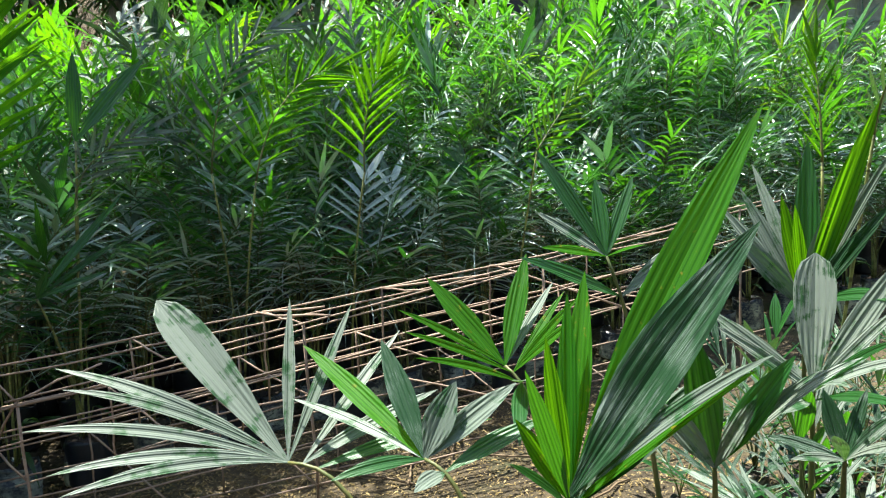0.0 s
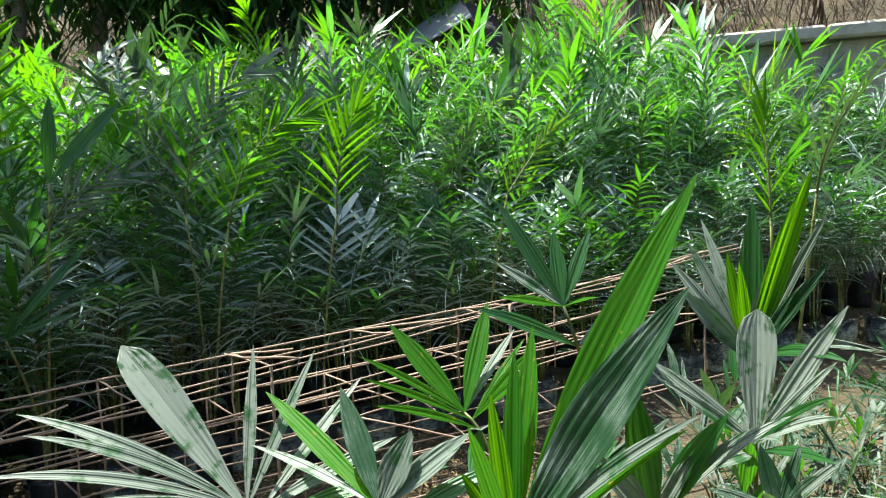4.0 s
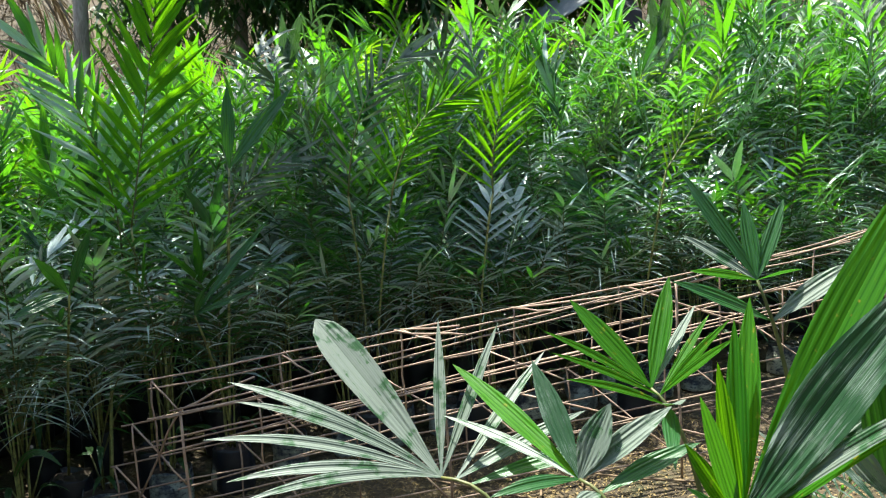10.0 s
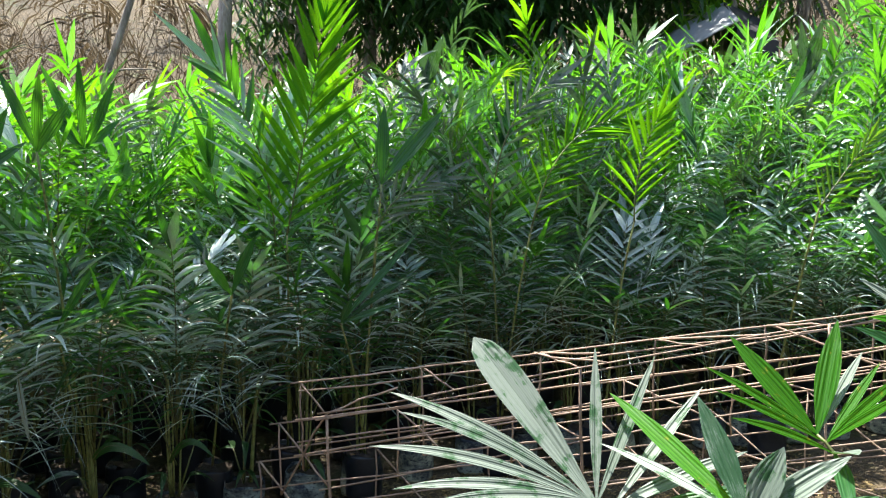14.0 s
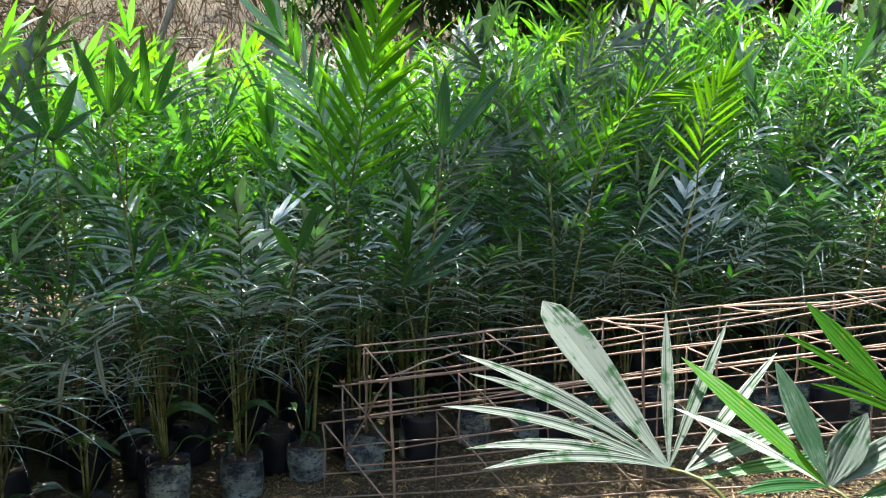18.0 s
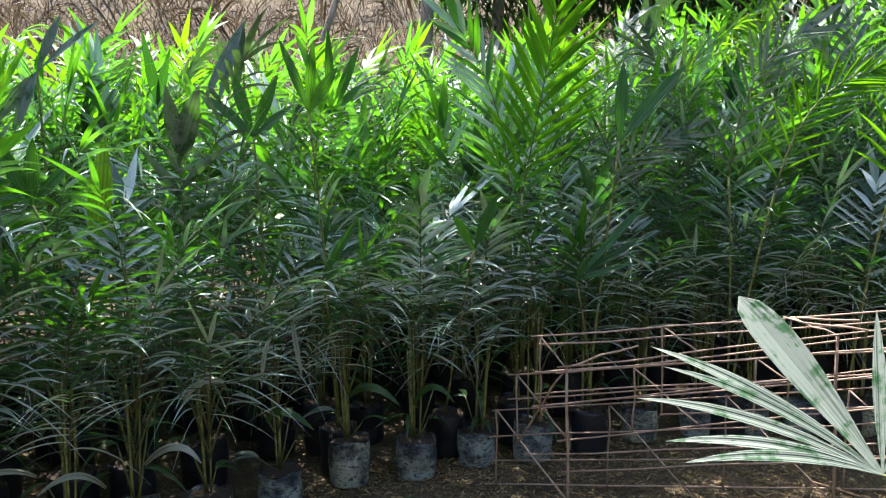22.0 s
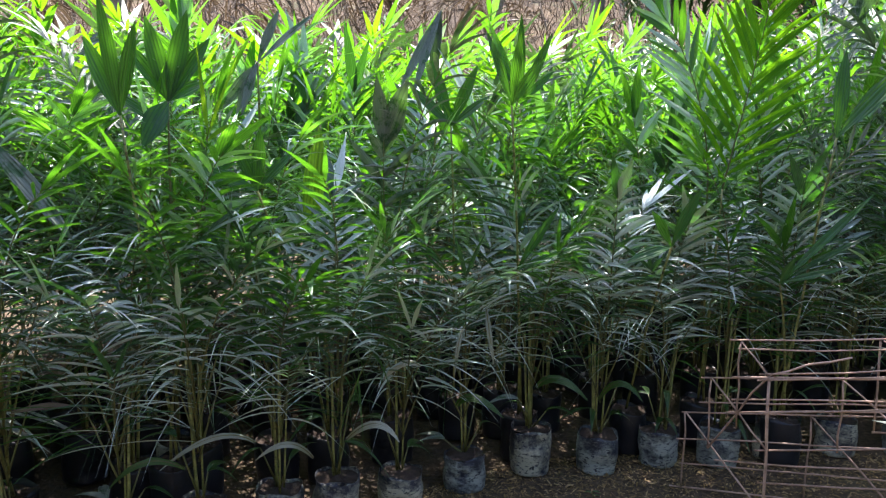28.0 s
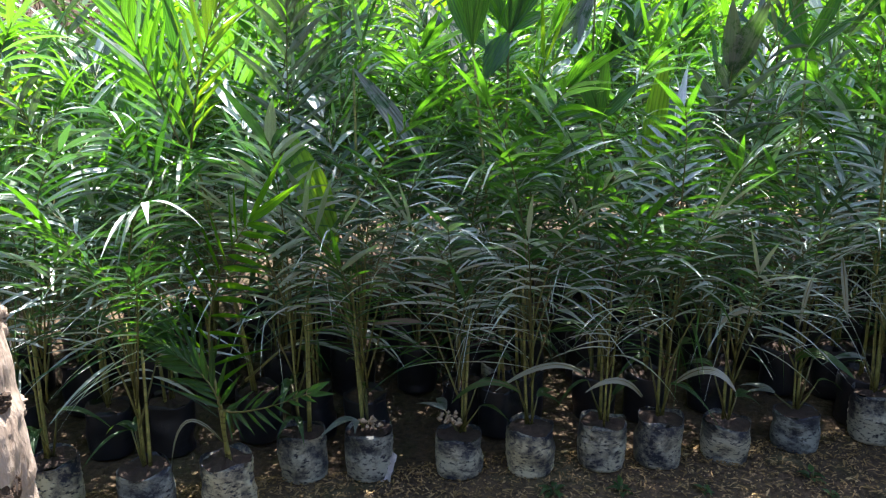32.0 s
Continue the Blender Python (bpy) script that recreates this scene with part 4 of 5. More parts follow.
near_palm((1.68, 1.10), (1.590, 1.180, 0.860), [
    (0, (1.523, 1.329, 1.095), 0.038, 0.03, 2), (0, (1.617, 1.242, 1.026), 0.036, 0.0, 2), (0, (1.680, 1.187, 1.028), 0.034, 0.0, 2),
    (0, (1.484, 1.288, 0.960), 0.030, 0.05, 0), (0, (1.453, 1.235, 0.889), 0.026, 0.08, 1), (0, (1.538, 1.020, 0.905), 0.014, 0.05, 1),
    (0.2, (1.33, 1.15, 0.89), 0.05, 0.03, 2), (0.2, (1.75, 1.05, 0.90), 0.05, 0.1, 0)],
    "young palm with narrow dark-green spear leaves", MATS)


near_palm((1.67, 0.75), (1.604, 0.708, 0.674), [
    (0, (1.654, 0.741, 0.903), 0.068, 0.02, 0), (0, (1.672, 0.587, 0.927), 0.042, 0.04, 0), (0, (1.612, 0.571, 0.845), 0.028, 0.06, 0), (0, (1.517, 0.861, 0.807), 0.032, 0.05, 0), (0, (1.481, 0.811, 0.79), 0.026, 0.06, 0), (0, (1.56, 0.542, 0.805), 0.018, 0.25, 2), (0, (1.458, 0.563, 0.748), 0.02, 0.2, 0), (0, (1.539, 0.518, 0.782), 0.024, 0.2, 0), (0.15, (1.441, 0.681, 0.677), 0.03, 0.05, 0), (0.15, (1.49, 0.503, 0.729), 0.026, 0.15, 2)],
    "young palm with a blunt pale pleated leaf, white with dust", MATS)
near_palm((1.80, 0.85), (1.722, 0.801, 0.786), [
    (0, (1.663, 0.646, 1.154), 0.046, 0.03, 1), (0, (1.763, 0.829, 1.094), 0.046, 0.0, 2), (0, (1.697, 0.838, 0.997), 0.032, 0.0, 1), (0, (1.685, 0.802, 0.981), 0.024, 0.0, 1), (0, (1.705, 0.734, 0.993), 0.045, 0.02, 0), (0, (1.744, 0.666, 1.072), 0.026, 0.12, 0), (0, (1.757, 0.944, 1.052), 0.026, 0.1, 0), (0, (1.696, 0.926, 1.007), 0.03, 0.06, 0), (0, (1.629, 0.562, 0.844), 0.028, 0.3, 2), (0, (1.677, 0.682, 0.942), 0.03, 0.02, 3), (0, (1.746, 0.662, 0.987), 0.034, 0.05, 3), (0, (1.609, 0.874, 0.929), 0.045, 0.03, 0), (0, (1.659, 0.94, 0.973), 0.032, 0.04, 0)],
    "young palm with tall yellow-green and dusty blades", MATS)
near_palm((1.37, 0.72), (1.308, 0.675, 0.631), [
    (0, (1.303, 0.712, 0.83), 0.052, 0.03, 2), (0, (1.353, 0.58, 0.811), 0.048, 0.04, 2), (0, (1.421, 0.526, 0.808), 0.022, 0.3, 0), (0, (1.37, 0.553, 0.794), 0.018, 0.25, 0), (0, (1.237, 0.726, 0.736), 0.04, 0.05, 0), (0, (1.326, 0.618, 0.748), 0.03, 0.05, 0)],
    "young palm with dark green blades and arching dry-tipped leaflets", MATS)
hero_palm((2.12, 1.02), [
    ("feather", [(1.99, 0.939, 1.043), (2.002, 0.957, 1.172), (2.021, 0.983, 1.284)], 0.12, 0.010, LEAF_BRIGHT),
    ("feather", [(1.95, 0.809, 1.099), (1.932, 0.78, 1.187), (1.931, 0.74, 1.259)], 0.14, 0.012, LEAF_DUSTY)],
    "young palm with a fine-leaved bright green frond")

near_palm((1.54, 0.62), (1.473, 0.576, 0.631), [
    (0, (1.426, 0.453, 0.705), 0.02, 0.2, 0), (0, (1.384, 0.605, 0.647), 0.018, 0.2, 0), (0, (1.495, 0.494, 0.735), 0.022, 0.15, 0), (0, (1.512, 0.568, 0.735), 0.022, 0.1, 3), (0, (1.417, 0.663, 0.657), 0.024, 0.12, 3), (0, (1.483, 0.618, 0.727), 0.03, 0.05, 3), (0, (1.394, 0.471, 0.745), 0.02, 0.2, 3), (0, (1.345, 0.518, 0.719), 0.022, 0.1, 0)],
    "low young palm with thin dusty arching leaflets", MATS)


near_palm((-1.31, 2.27), (-1.297, 2.283, 1.268), [
    (0, (-1.334, 2.234, 1.513), 0.062, 0.02, 2), (0, (-1.227, 2.285, 1.535), 0.060, 0.02, 2), (0, (-1.393, 2.213, 1.441), 0.050, 0.10, 2),
    (0, (-1.195, 2.325, 1.326), 0.055, 0.30, 2), (0, (-1.354, 2.220, 1.130), 0.075, 0.20, 2), (0, (-1.174, 2.322, 1.458), 0.052, 0.12, 2),
    (0.12, (-1.46, 2.20, 1.30), 0.045, 0.25, 2)],
    "tall palm seedling with broad dark green spear leaves", MATS)


def broad_palm(seed, height):
    """A shorter seedling with few fronds of broad dusty leaflets."""
    r3 = random.Random(seed)
    root = new("young_palm")
    bag = part("grow_bag", BAGS[seed % 5], root)
    part("soil", SOILS[seed % 4], bag)
    for k in range(r3.randint(5, 7)):
        q = k / 6
        heading = k * 2.4 + seed
        out = np.array([math.cos(heading), math.sin(heading), 0])
        side = np.array([-out[1], out[0], 0])
        lean = 0.95 - 0.75 * q
        reach = height * (0.5 + 0.3 * q)
        line = [np.array([0, 0, 0.18]) + out * reach * math.sin(lean * (0.4 + 0.6 * u)) * u + np.array([0, 0, reach * u * math.cos(lean * u)]) for u in np.linspace(0, 1, 8)]
        sk, lv = Shape(), Shape()
        tube(sk, line, np.linspace(0.006, 0.002, 8), 5)
        pairs = r3.randint(4, 7)
        for j in range(pairs):
            u = 0.28 + 0.68 * j / (pairs - 1)
            p = line[min(7, int(u * 8))]
            t = unit(line[7] - line[4])
            for sgn in (-1, 1):
                ang = 1.0 - 0.75 * j / (pairs - 1)
                way = t * math.cos(ang) + (side * sgn + np.array([0, 0, 0.2])) * math.sin(ang)
                ln = r3.uniform(0.22, 0.36)
                wide = wide_blade(p, p + unit(way) * ln - np.array([0, 0, 0.05]), r3.uniform(0.016, 0.028) + (0.025 if j == pairs - 1 else 0), r3.uniform(0.05, 0.35), (out * -0.2 + np.array([0, 0, 1])), 2 if j < pairs - 1 else 4, 8)
                lv.add(wide.verts[0], wide.faces, wide.uvs[0])
        pick = r3.random()
        # Mostly the dark leaf, painting in the shade of this corner.
        fr = part("frond", lv.mesh("frond", LEAF_DUSTY if pick < 0.10 else LEAF_SHADED if pick < 0.72 else LEAF_FAN, False), root)
        part("rib", sk.mesh("rib", STALK), fr)
    tagged(root, "young palm with broad dusty grey-green pleated leaves", "palm seedling", "young palms on the near side")
    return root


def near_bed():
    r3 = random.Random(33)
    kinds = [broad_palm(s, 0.80 + 0.06 * (s % 4)) for s in (3, 8, 14, 20, 27)]
    seen = [False] * 5
    for row in range(11):
        for col in range(10):
            x = 1.08 + row * 0.21 + r3.uniform(-0.05, 0.05) + col * 0.03
            y = -0.10 + col * 0.19 + r3.uniform(-0.04, 0.04) - row * 0.04
            if y > 1.50 - 0.12 * (x - 1.5) or (x < 1.85 and y > 0.78) or math.atan2(y, x) < 0.12 or math.hypot(x - 0.4, y) < 0.95:
                continue
            i = r3.randrange(5)
            grow = r3.uniform(0.86, 1.08) * (0.40 if math.hypot(x - 0.4, y) < 1.25 else 0.60 if math.hypot(x - 0.4, y) < 1.75 else 1.05)
            m = pose(x, y, ground_z(x, y) - 0.004, r3.uniform(-3, 3), r3.uniform(-3, 3), r3.uniform(0, 360)) @ Matrix.Scale(grow, 4)
            if seen[i]:
                copy_thing(kinds[i], m)
            else:
                seen[i] = True
                kinds[i].matrix_basis = m


near_bed()
hero_palm((-1.75, 1.41), [
    ("comb", [(-1.758, 1.413, 0.337), (-1.775, 1.413, 0.542), (-1.705, 1.413, 0.717), (-1.616, 1.413, 0.829)], 0.19, 0.015, LEAF_BRIGHT),
    ("feather", [(-1.772, 1.413, 0.4), (-1.86, 1.413, 0.488), (-1.955, 1.413, 0.503)], 0.15, 0.013, LEAF_FAN),
    ("feather", [(-1.731, 1.383, 0.334), (-1.776, 1.383, 0.412), (-1.882, 1.383, 0.466)], 0.12, 0.016, LEAF_FAN),
    ("feather", [(-1.722, 1.383, 0.335), (-1.624, 1.383, 0.353), (-1.451, 1.383, 0.431)], 0.08, 0.012, LEAF_FAN)],
    "short palm seedling with one sunlit yellow-green frond", 3)

# ---- behind the bed ----


def polar(bearing, r):
    a = radians(bearing)
    return r * math.sin(a), r * math.cos(a)


def block_wall(lo, hi, r, top, courses, label):
    root = new("block_wall")
    tagged(root, label, "wall", kind="structure")
    r3 = random.Random(4)
    a, b = np.array([*polar(lo, r), 0]), np.array([*polar(hi, r), 0])
    length = np.linalg.norm(b - a)
    u = (b - a) / length
    turn = math.degrees(math.atan2(u[1], u[0]))
    me_block = box_mesh("block", 0.392, 0.19, 0.192, 0.012, CONCRETE)
    for c in range(courses):
        n = int(length / 0.4)
        for k in range(n):
            s = (k + 0.5 + 0.5 * (c % 2)) * 0.4
            p = a + u * s
            ob = part("block", me_block, root)
            ob.matrix_basis = pose(p[0], p[1], top - 0.1 - (c + 0.5) * 0.2, r3.uniform(-0.6, 0.6), r3.uniform(-0.6, 0.6), turn + r3.uniform(-0.6, 0.6)) @ Matrix.Diagonal((1, 1 + r3.uniform(-0.06, 0.04), 1, 1))
    core = part("mortar", box_mesh("mortar", length, 0.165, courses * 0.2, 0.004, CONCRETE), root)
    mid = (a + b) / 2
    core.matrix_basis = pose(mid[0], mid[1], top - 0.1 - courses * 0.1, 0, 0, turn)
    for k in range(int(length / 0.8) + 1):
        p = a + u * (k * 0.8 + 0.4) - np.array([-u[1], u[0], 0]) * 0.02
        ob = part("coping_slab", box_mesh("coping_slab", 0.792, 0.36, 0.09, 0.015, CONCRETE), root, "pale worn coping slab")
        ob.matrix_basis = pose(p[0], p[1], top - 0.05, 3, r3.uniform(-0.4, 0.4), turn + r3.uniform(-0.5, 0.5))


def box_mesh(name, x, y, z, bevel, mat):
    bm = bmesh.new()
    bmesh.ops.create_cube(bm, size=1)
    bmesh.ops.scale(bm, vec=(x, y, z), verts=bm.verts)
    bmesh.ops.bevel(bm, geom=list(bm.edges), offset=bevel, segments=1, affect="EDGES")
    me = bpy.data.meshes.new(name)
    bm.to_mesh(me)
    bm.free()
    me.materials.append(mat)
    return me


block_wall(40, 72, 6.25, 2.05, 8, "weathered concrete block wall with a pale coping")
block_wall(-74, -44, 4.5, 1.24, 6, "low pale block wall with a worn cap beyond the bed")


def awning():
    root = new("sheet_roof")
    tagged(root, "low grey sheet roof over a dark shelter", "roof")
    x0, y0 = polar(29, 7.0)
    x1, y1 = polar(39.5, 6.4)
    sh = Shape()
    n, m = 14, 6
    verts = []
    for j in range(m + 1):
        for i in range(n + 1):
            u, v = i / n, j / m
            p = np.array([x0 + (x1 - x0) * u, y0 + (y1 - y0) * u, 1.90 + 0.50 * u])
            p += np.array([0.45, 0.75, 0.34]) * v
            p[2] += 0.008 * math.sin(u * 40 + v * 3) + 0.02 * noise.noise((u * 6, v * 6, 1))
            verts.append(p)
    faces = [(j * (n + 1) + i, j * (n + 1) + i + 1, (j + 1) * (n + 1) + i + 1, (j + 1) * (n + 1) + i) for j in range(m) for i in range(n)]
    sh.add(verts, faces)
    ob = part("sheet", sh.mesh("sheet", TARP), root)
    so = ob.modifiers.new("thick", "SOLIDIFY")
    so.thickness = 0.012
    # Dark box fills the open end in place of its shade.
    sh = Shape()
    x2, y2 = polar(42, 6.5)
    sh.add([(x1 + 0.02, y1 + 0.04, 1.0), (x2, y2, 1.0), (x2, y2, 2.24), (x1 + 0.02, y1 + 0.04, 2.38), (x1 + 0.4, y1 + 0.7, 1.0), (x2 + 0.4, y2 + 0.7, 1.0), (x2 + 0.4, y2 + 0.7, 2.58), (x1 + 0.4, y1 + 0.7, 2.72)],
           [(0, 1, 2, 3), (1, 5, 6, 2), (3, 2, 6, 7), (4, 0, 3, 7), (5, 4, 7, 6)])
    part("end_cloth", sh.mesh("end_cloth", DARK_OPENING, False), root, "dark box standing in for the shaded open end")
    for b in (30.5, 34, 38.5):
        st = Shape()
        x, y = polar(b, 6.9)
        tube(st, [(x, y, ground_z(x, y) - 0.1), (x, y, 2.1 + 0.05 * (b - 30))], 0.03, 7)
        part("pole", st.mesh("pole", BARK), root)


awning()


def tree(bearing, r, radius, tall, lean, name, label, leaves=0, seed=1, spread=1.2, low=1.6, leaf_mat=None):
    r3 = random.Random(seed)
    x, y = polar(bearing, r)
    z = ground_z(x, y) - 0.05
    root = new(name)
    root.location = (x, y, z)
    tagged(root, label, "tree" if leaves == 0 or tall > 3 else "shrub")
    tr = Shape()
    line = [(lean * u + 0.05 * math.sin(4 * u), 0.04 * math.sin(5 * u), tall * u) for u in np.linspace(0, 1, 12)]
    tube(tr, line, [radius * (1.25 if i == 0 else 1 - 0.5 * i / 12 + r3.uniform(-0.06, 0.06)) for i in range(12)], 14)
    part("trunk", tr.mesh("trunk", BARK), root)
    tips = []
    for k in range(9 if leaves else 3):
        a, h = k * 2.4, tall * (0.35 + 0.6 * r3.random())
        out = np.array([math.cos(a), math.sin(a), r3.uniform(0.1, 0.6)])
        p0 = np.array([lean * h / tall, 0, h])
        ln = spread * r3.uniform(0.5, 1.0)
        pts = [p0 + out * ln * u + np.array([0, 0, -0.25 * ln * u * u]) for u in np.linspace(0, 1, 6)]
        lm = Shape()
        tube(lm, pts, np.linspace(radius * 0.35, radius * 0.06, 6), 6)
        part("limb", lm.mesh("limb", BARK), root)
        tips.append(pts)
    if leaves:
        crown = Shape()
        for k in range(leaves):
            pts = r3.choice(tips)
            p = np.array(pts[r3.randint(1, 5)]) + np.array([r3.gauss(0, 0.22), r3.gauss(0, 0.22), r3.gauss(0, 0.22)]) * spread
            if p[2] + z < low:
                continue
            a = r3.uniform(0, 6.28)
            blade(crown, p, (math.cos(a), math.sin(a), r3.uniform(-1.1, 0.2)), (0, 0, 1), r3.uniform(0.12, 0.22), r3.uniform(0.03, 0.05), 0.5, 3, 0.2)
        part("crown", crown.mesh("crown", leaf_mat or LEAF_BROAD), root)
    return root


# Thin trunk set where a dried frond sheath stands.
tree(2.4, 7.1, 0.07, 5.2, 0.25, "tree", "thin pale trunk in place of a dried frond sheath behind the bed", 0, 3)
tree(-30.7, 6.7, 0.10, 4.4, 0.1, "tree", "pale dry trunk among withered fronds", 0, 9)
tree(-9.5, 6.6, 0.035, 3.4, 1.3, "dead_branch", "bare pale leaning branch behind the bed", 0, 5, 0.8)
for b, r, s in ((8, 7.9, 1.2), (13, 7.4, 1.25), (18.5, 7.0, 1.15), (24, 7.2, 1.3), (29.5, 7.7, 1.3), (35, 8.1, 1.2), (43, 8.2, 1.2), (50, 8.0, 1.2)):
    tree(b, r, 0.07, 3.6, 0.1, "shrub", "dark dense shrub with narrow drooping leaves", 3600, int(b), s, 1.2)


def shade_limb():
    """A long leafy limb high over the front of the bed; unseen, added so that its shade falls on the first rows."""
    r3 = random.Random(61)
    root = new("overhanging_limb")
    high = 4.3
    shift = (high - 1.0) / math.tan(SUN_EL)
    line = [np.array([x - math.sin(SUN_AZ) * shift, front_y(x) + 0.12 + math.cos(SUN_AZ) * shift, high + 0.12 * math.sin(3 * x)]) for x in np.linspace(-1.6, 2.3, 19)]
    line = [np.array([*polar(2.4, 7.1), 4.9]), (np.array([*polar(2.4, 7.1), 4.9]) + line[-1]) / 2 + np.array([0.4, 0, 0.1])] + line[::-1]
    tr = Shape()
    tube(tr, line, np.linspace(0.07, 0.012, len(line)), 9)
    part("limb", tr.mesh("limb", BARK), root)
    crown = Shape()
    for k in range(2000):
        p = line[r3.randint(2, 20)]
        p = p + np.array([r3.gauss(0, 0.16), r3.uniform(-0.55 if p[0] < 0.8 else -0.28, 0.50), r3.gauss(0, 0.14)])
        a = r3.uniform(0, 6.28)
        blade(crown, p, (math.cos(a), math.sin(a), r3.uniform(-0.5, 0.2)), (0, 0, 1), r3.uniform(0.10, 0.20), r3.uniform(0.03, 0.05), 0.4, 3, 0.2)
    tagged(part("crown", crown.mesh("crown", LEAF_BROAD), root), kind="stuff")
    tagged(root, "unseen leafy limb added to shade the front of the palm bed", "tree limb")


shade_limb()
tree(38.5, 7.4, 0.05, 3.0, 0.1, "shrub", "shrub with bright yellow-green leaves in the sun", 700, 77, 0.6, 2.3, LEAF_YOUNG)


def dry_frond(seed, length, arch):
    r3 = random.Random(seed)
    lv, sk = Shape(), Shape()
    frond_shapes(r3, lv, sk, np.zeros(3), 0.5, 0.0, length, 0.15, 26, 0.42, 0.018, arch, 4, 0.02, 0.95, 0.45, 1.1, 0.3)
    root = new("dry_frond")
    tagged(part("blade_fringe", lv.mesh("blade_fringe", LEAF_DRY), root), kind="stuff")
    part("rib", sk.mesh("rib", STICK), root)
    return tagged(root, "withered brown palm frond hanging down", "palm frond", "withered fronds behind the bed")


def dry_fronds():
    r3 = random.Random(12)
    kinds = [dry_frond(s, 1.5, 1.6 + 0.2 * (s % 3)) for s in range(4)]
    seen = [False] * 4
    spans = [(42, 66, 6.7, 26, 2.35), (-36, 1, 6.4, 34, 1.75), (-72, -36, 5.0, 22, 1.75), (5, 40, 8.6, 10, 2.9)]
    for lo, hi, r, count, z in spans:
        for k in range(count):
            b = lo + (hi - lo) * (k + r3.random()) / count
            rr = r + r3.uniform(0, 1.2)
            x, y = polar(b, rr)
            m = pose(x, y, max(z + r3.uniform(-0.25, 0.5) + 0.25 * (rr - r), ground_z(x, y) + 0.1), r3.uniform(-25, 25), r3.uniform(-25, 30), r3.uniform(0, 360))
            i = r3.randrange(4)
            if seen[i]:
                copy_thing(kinds[i], m)
            else:
                seen[i] = True
                kinds[i].matrix_basis = m


dry_fronds()


BRUSH = leaf_material("dead_brush", (0.025, 0.021, 0.016), (0.060, 0.047, 0.034), (0.12, 0.094, 0.064), (0.10, 0.07, 0.04), 0.75, 0.0, 0.15, 0.0, 1.4, 0.3, 0.2)


def brush():
    """Dry grass and thin dead stems on the bank."""
    r3 = random.Random(18)
    sh = Shape()
    for k in range(24000):
        b, r = r3.uniform(-75, 75), 6.2 + 4.4 * r3.random() ** 1.5
        x, y = polar(b, r)
        a = r3.uniform(0, 6.28)
        blade(sh, np.array([x, y, ground_z(x, y) - 0.03]), (math.cos(a) * 0.5, math.sin(a) * 0.5, 1), (math.cos(a), math.sin(a), 0.4), r3.uniform(0.3, 1.1), r3.uniform(0.006, 0.016), r3.uniform(0.1, 1.0), 3, 0.2)
    tagged(new("dry_grass", sh.mesh("dry_grass", BRUSH)), "tangled dry brown grass and stems on the bank", "dry grass", kind="stuff")


brush()


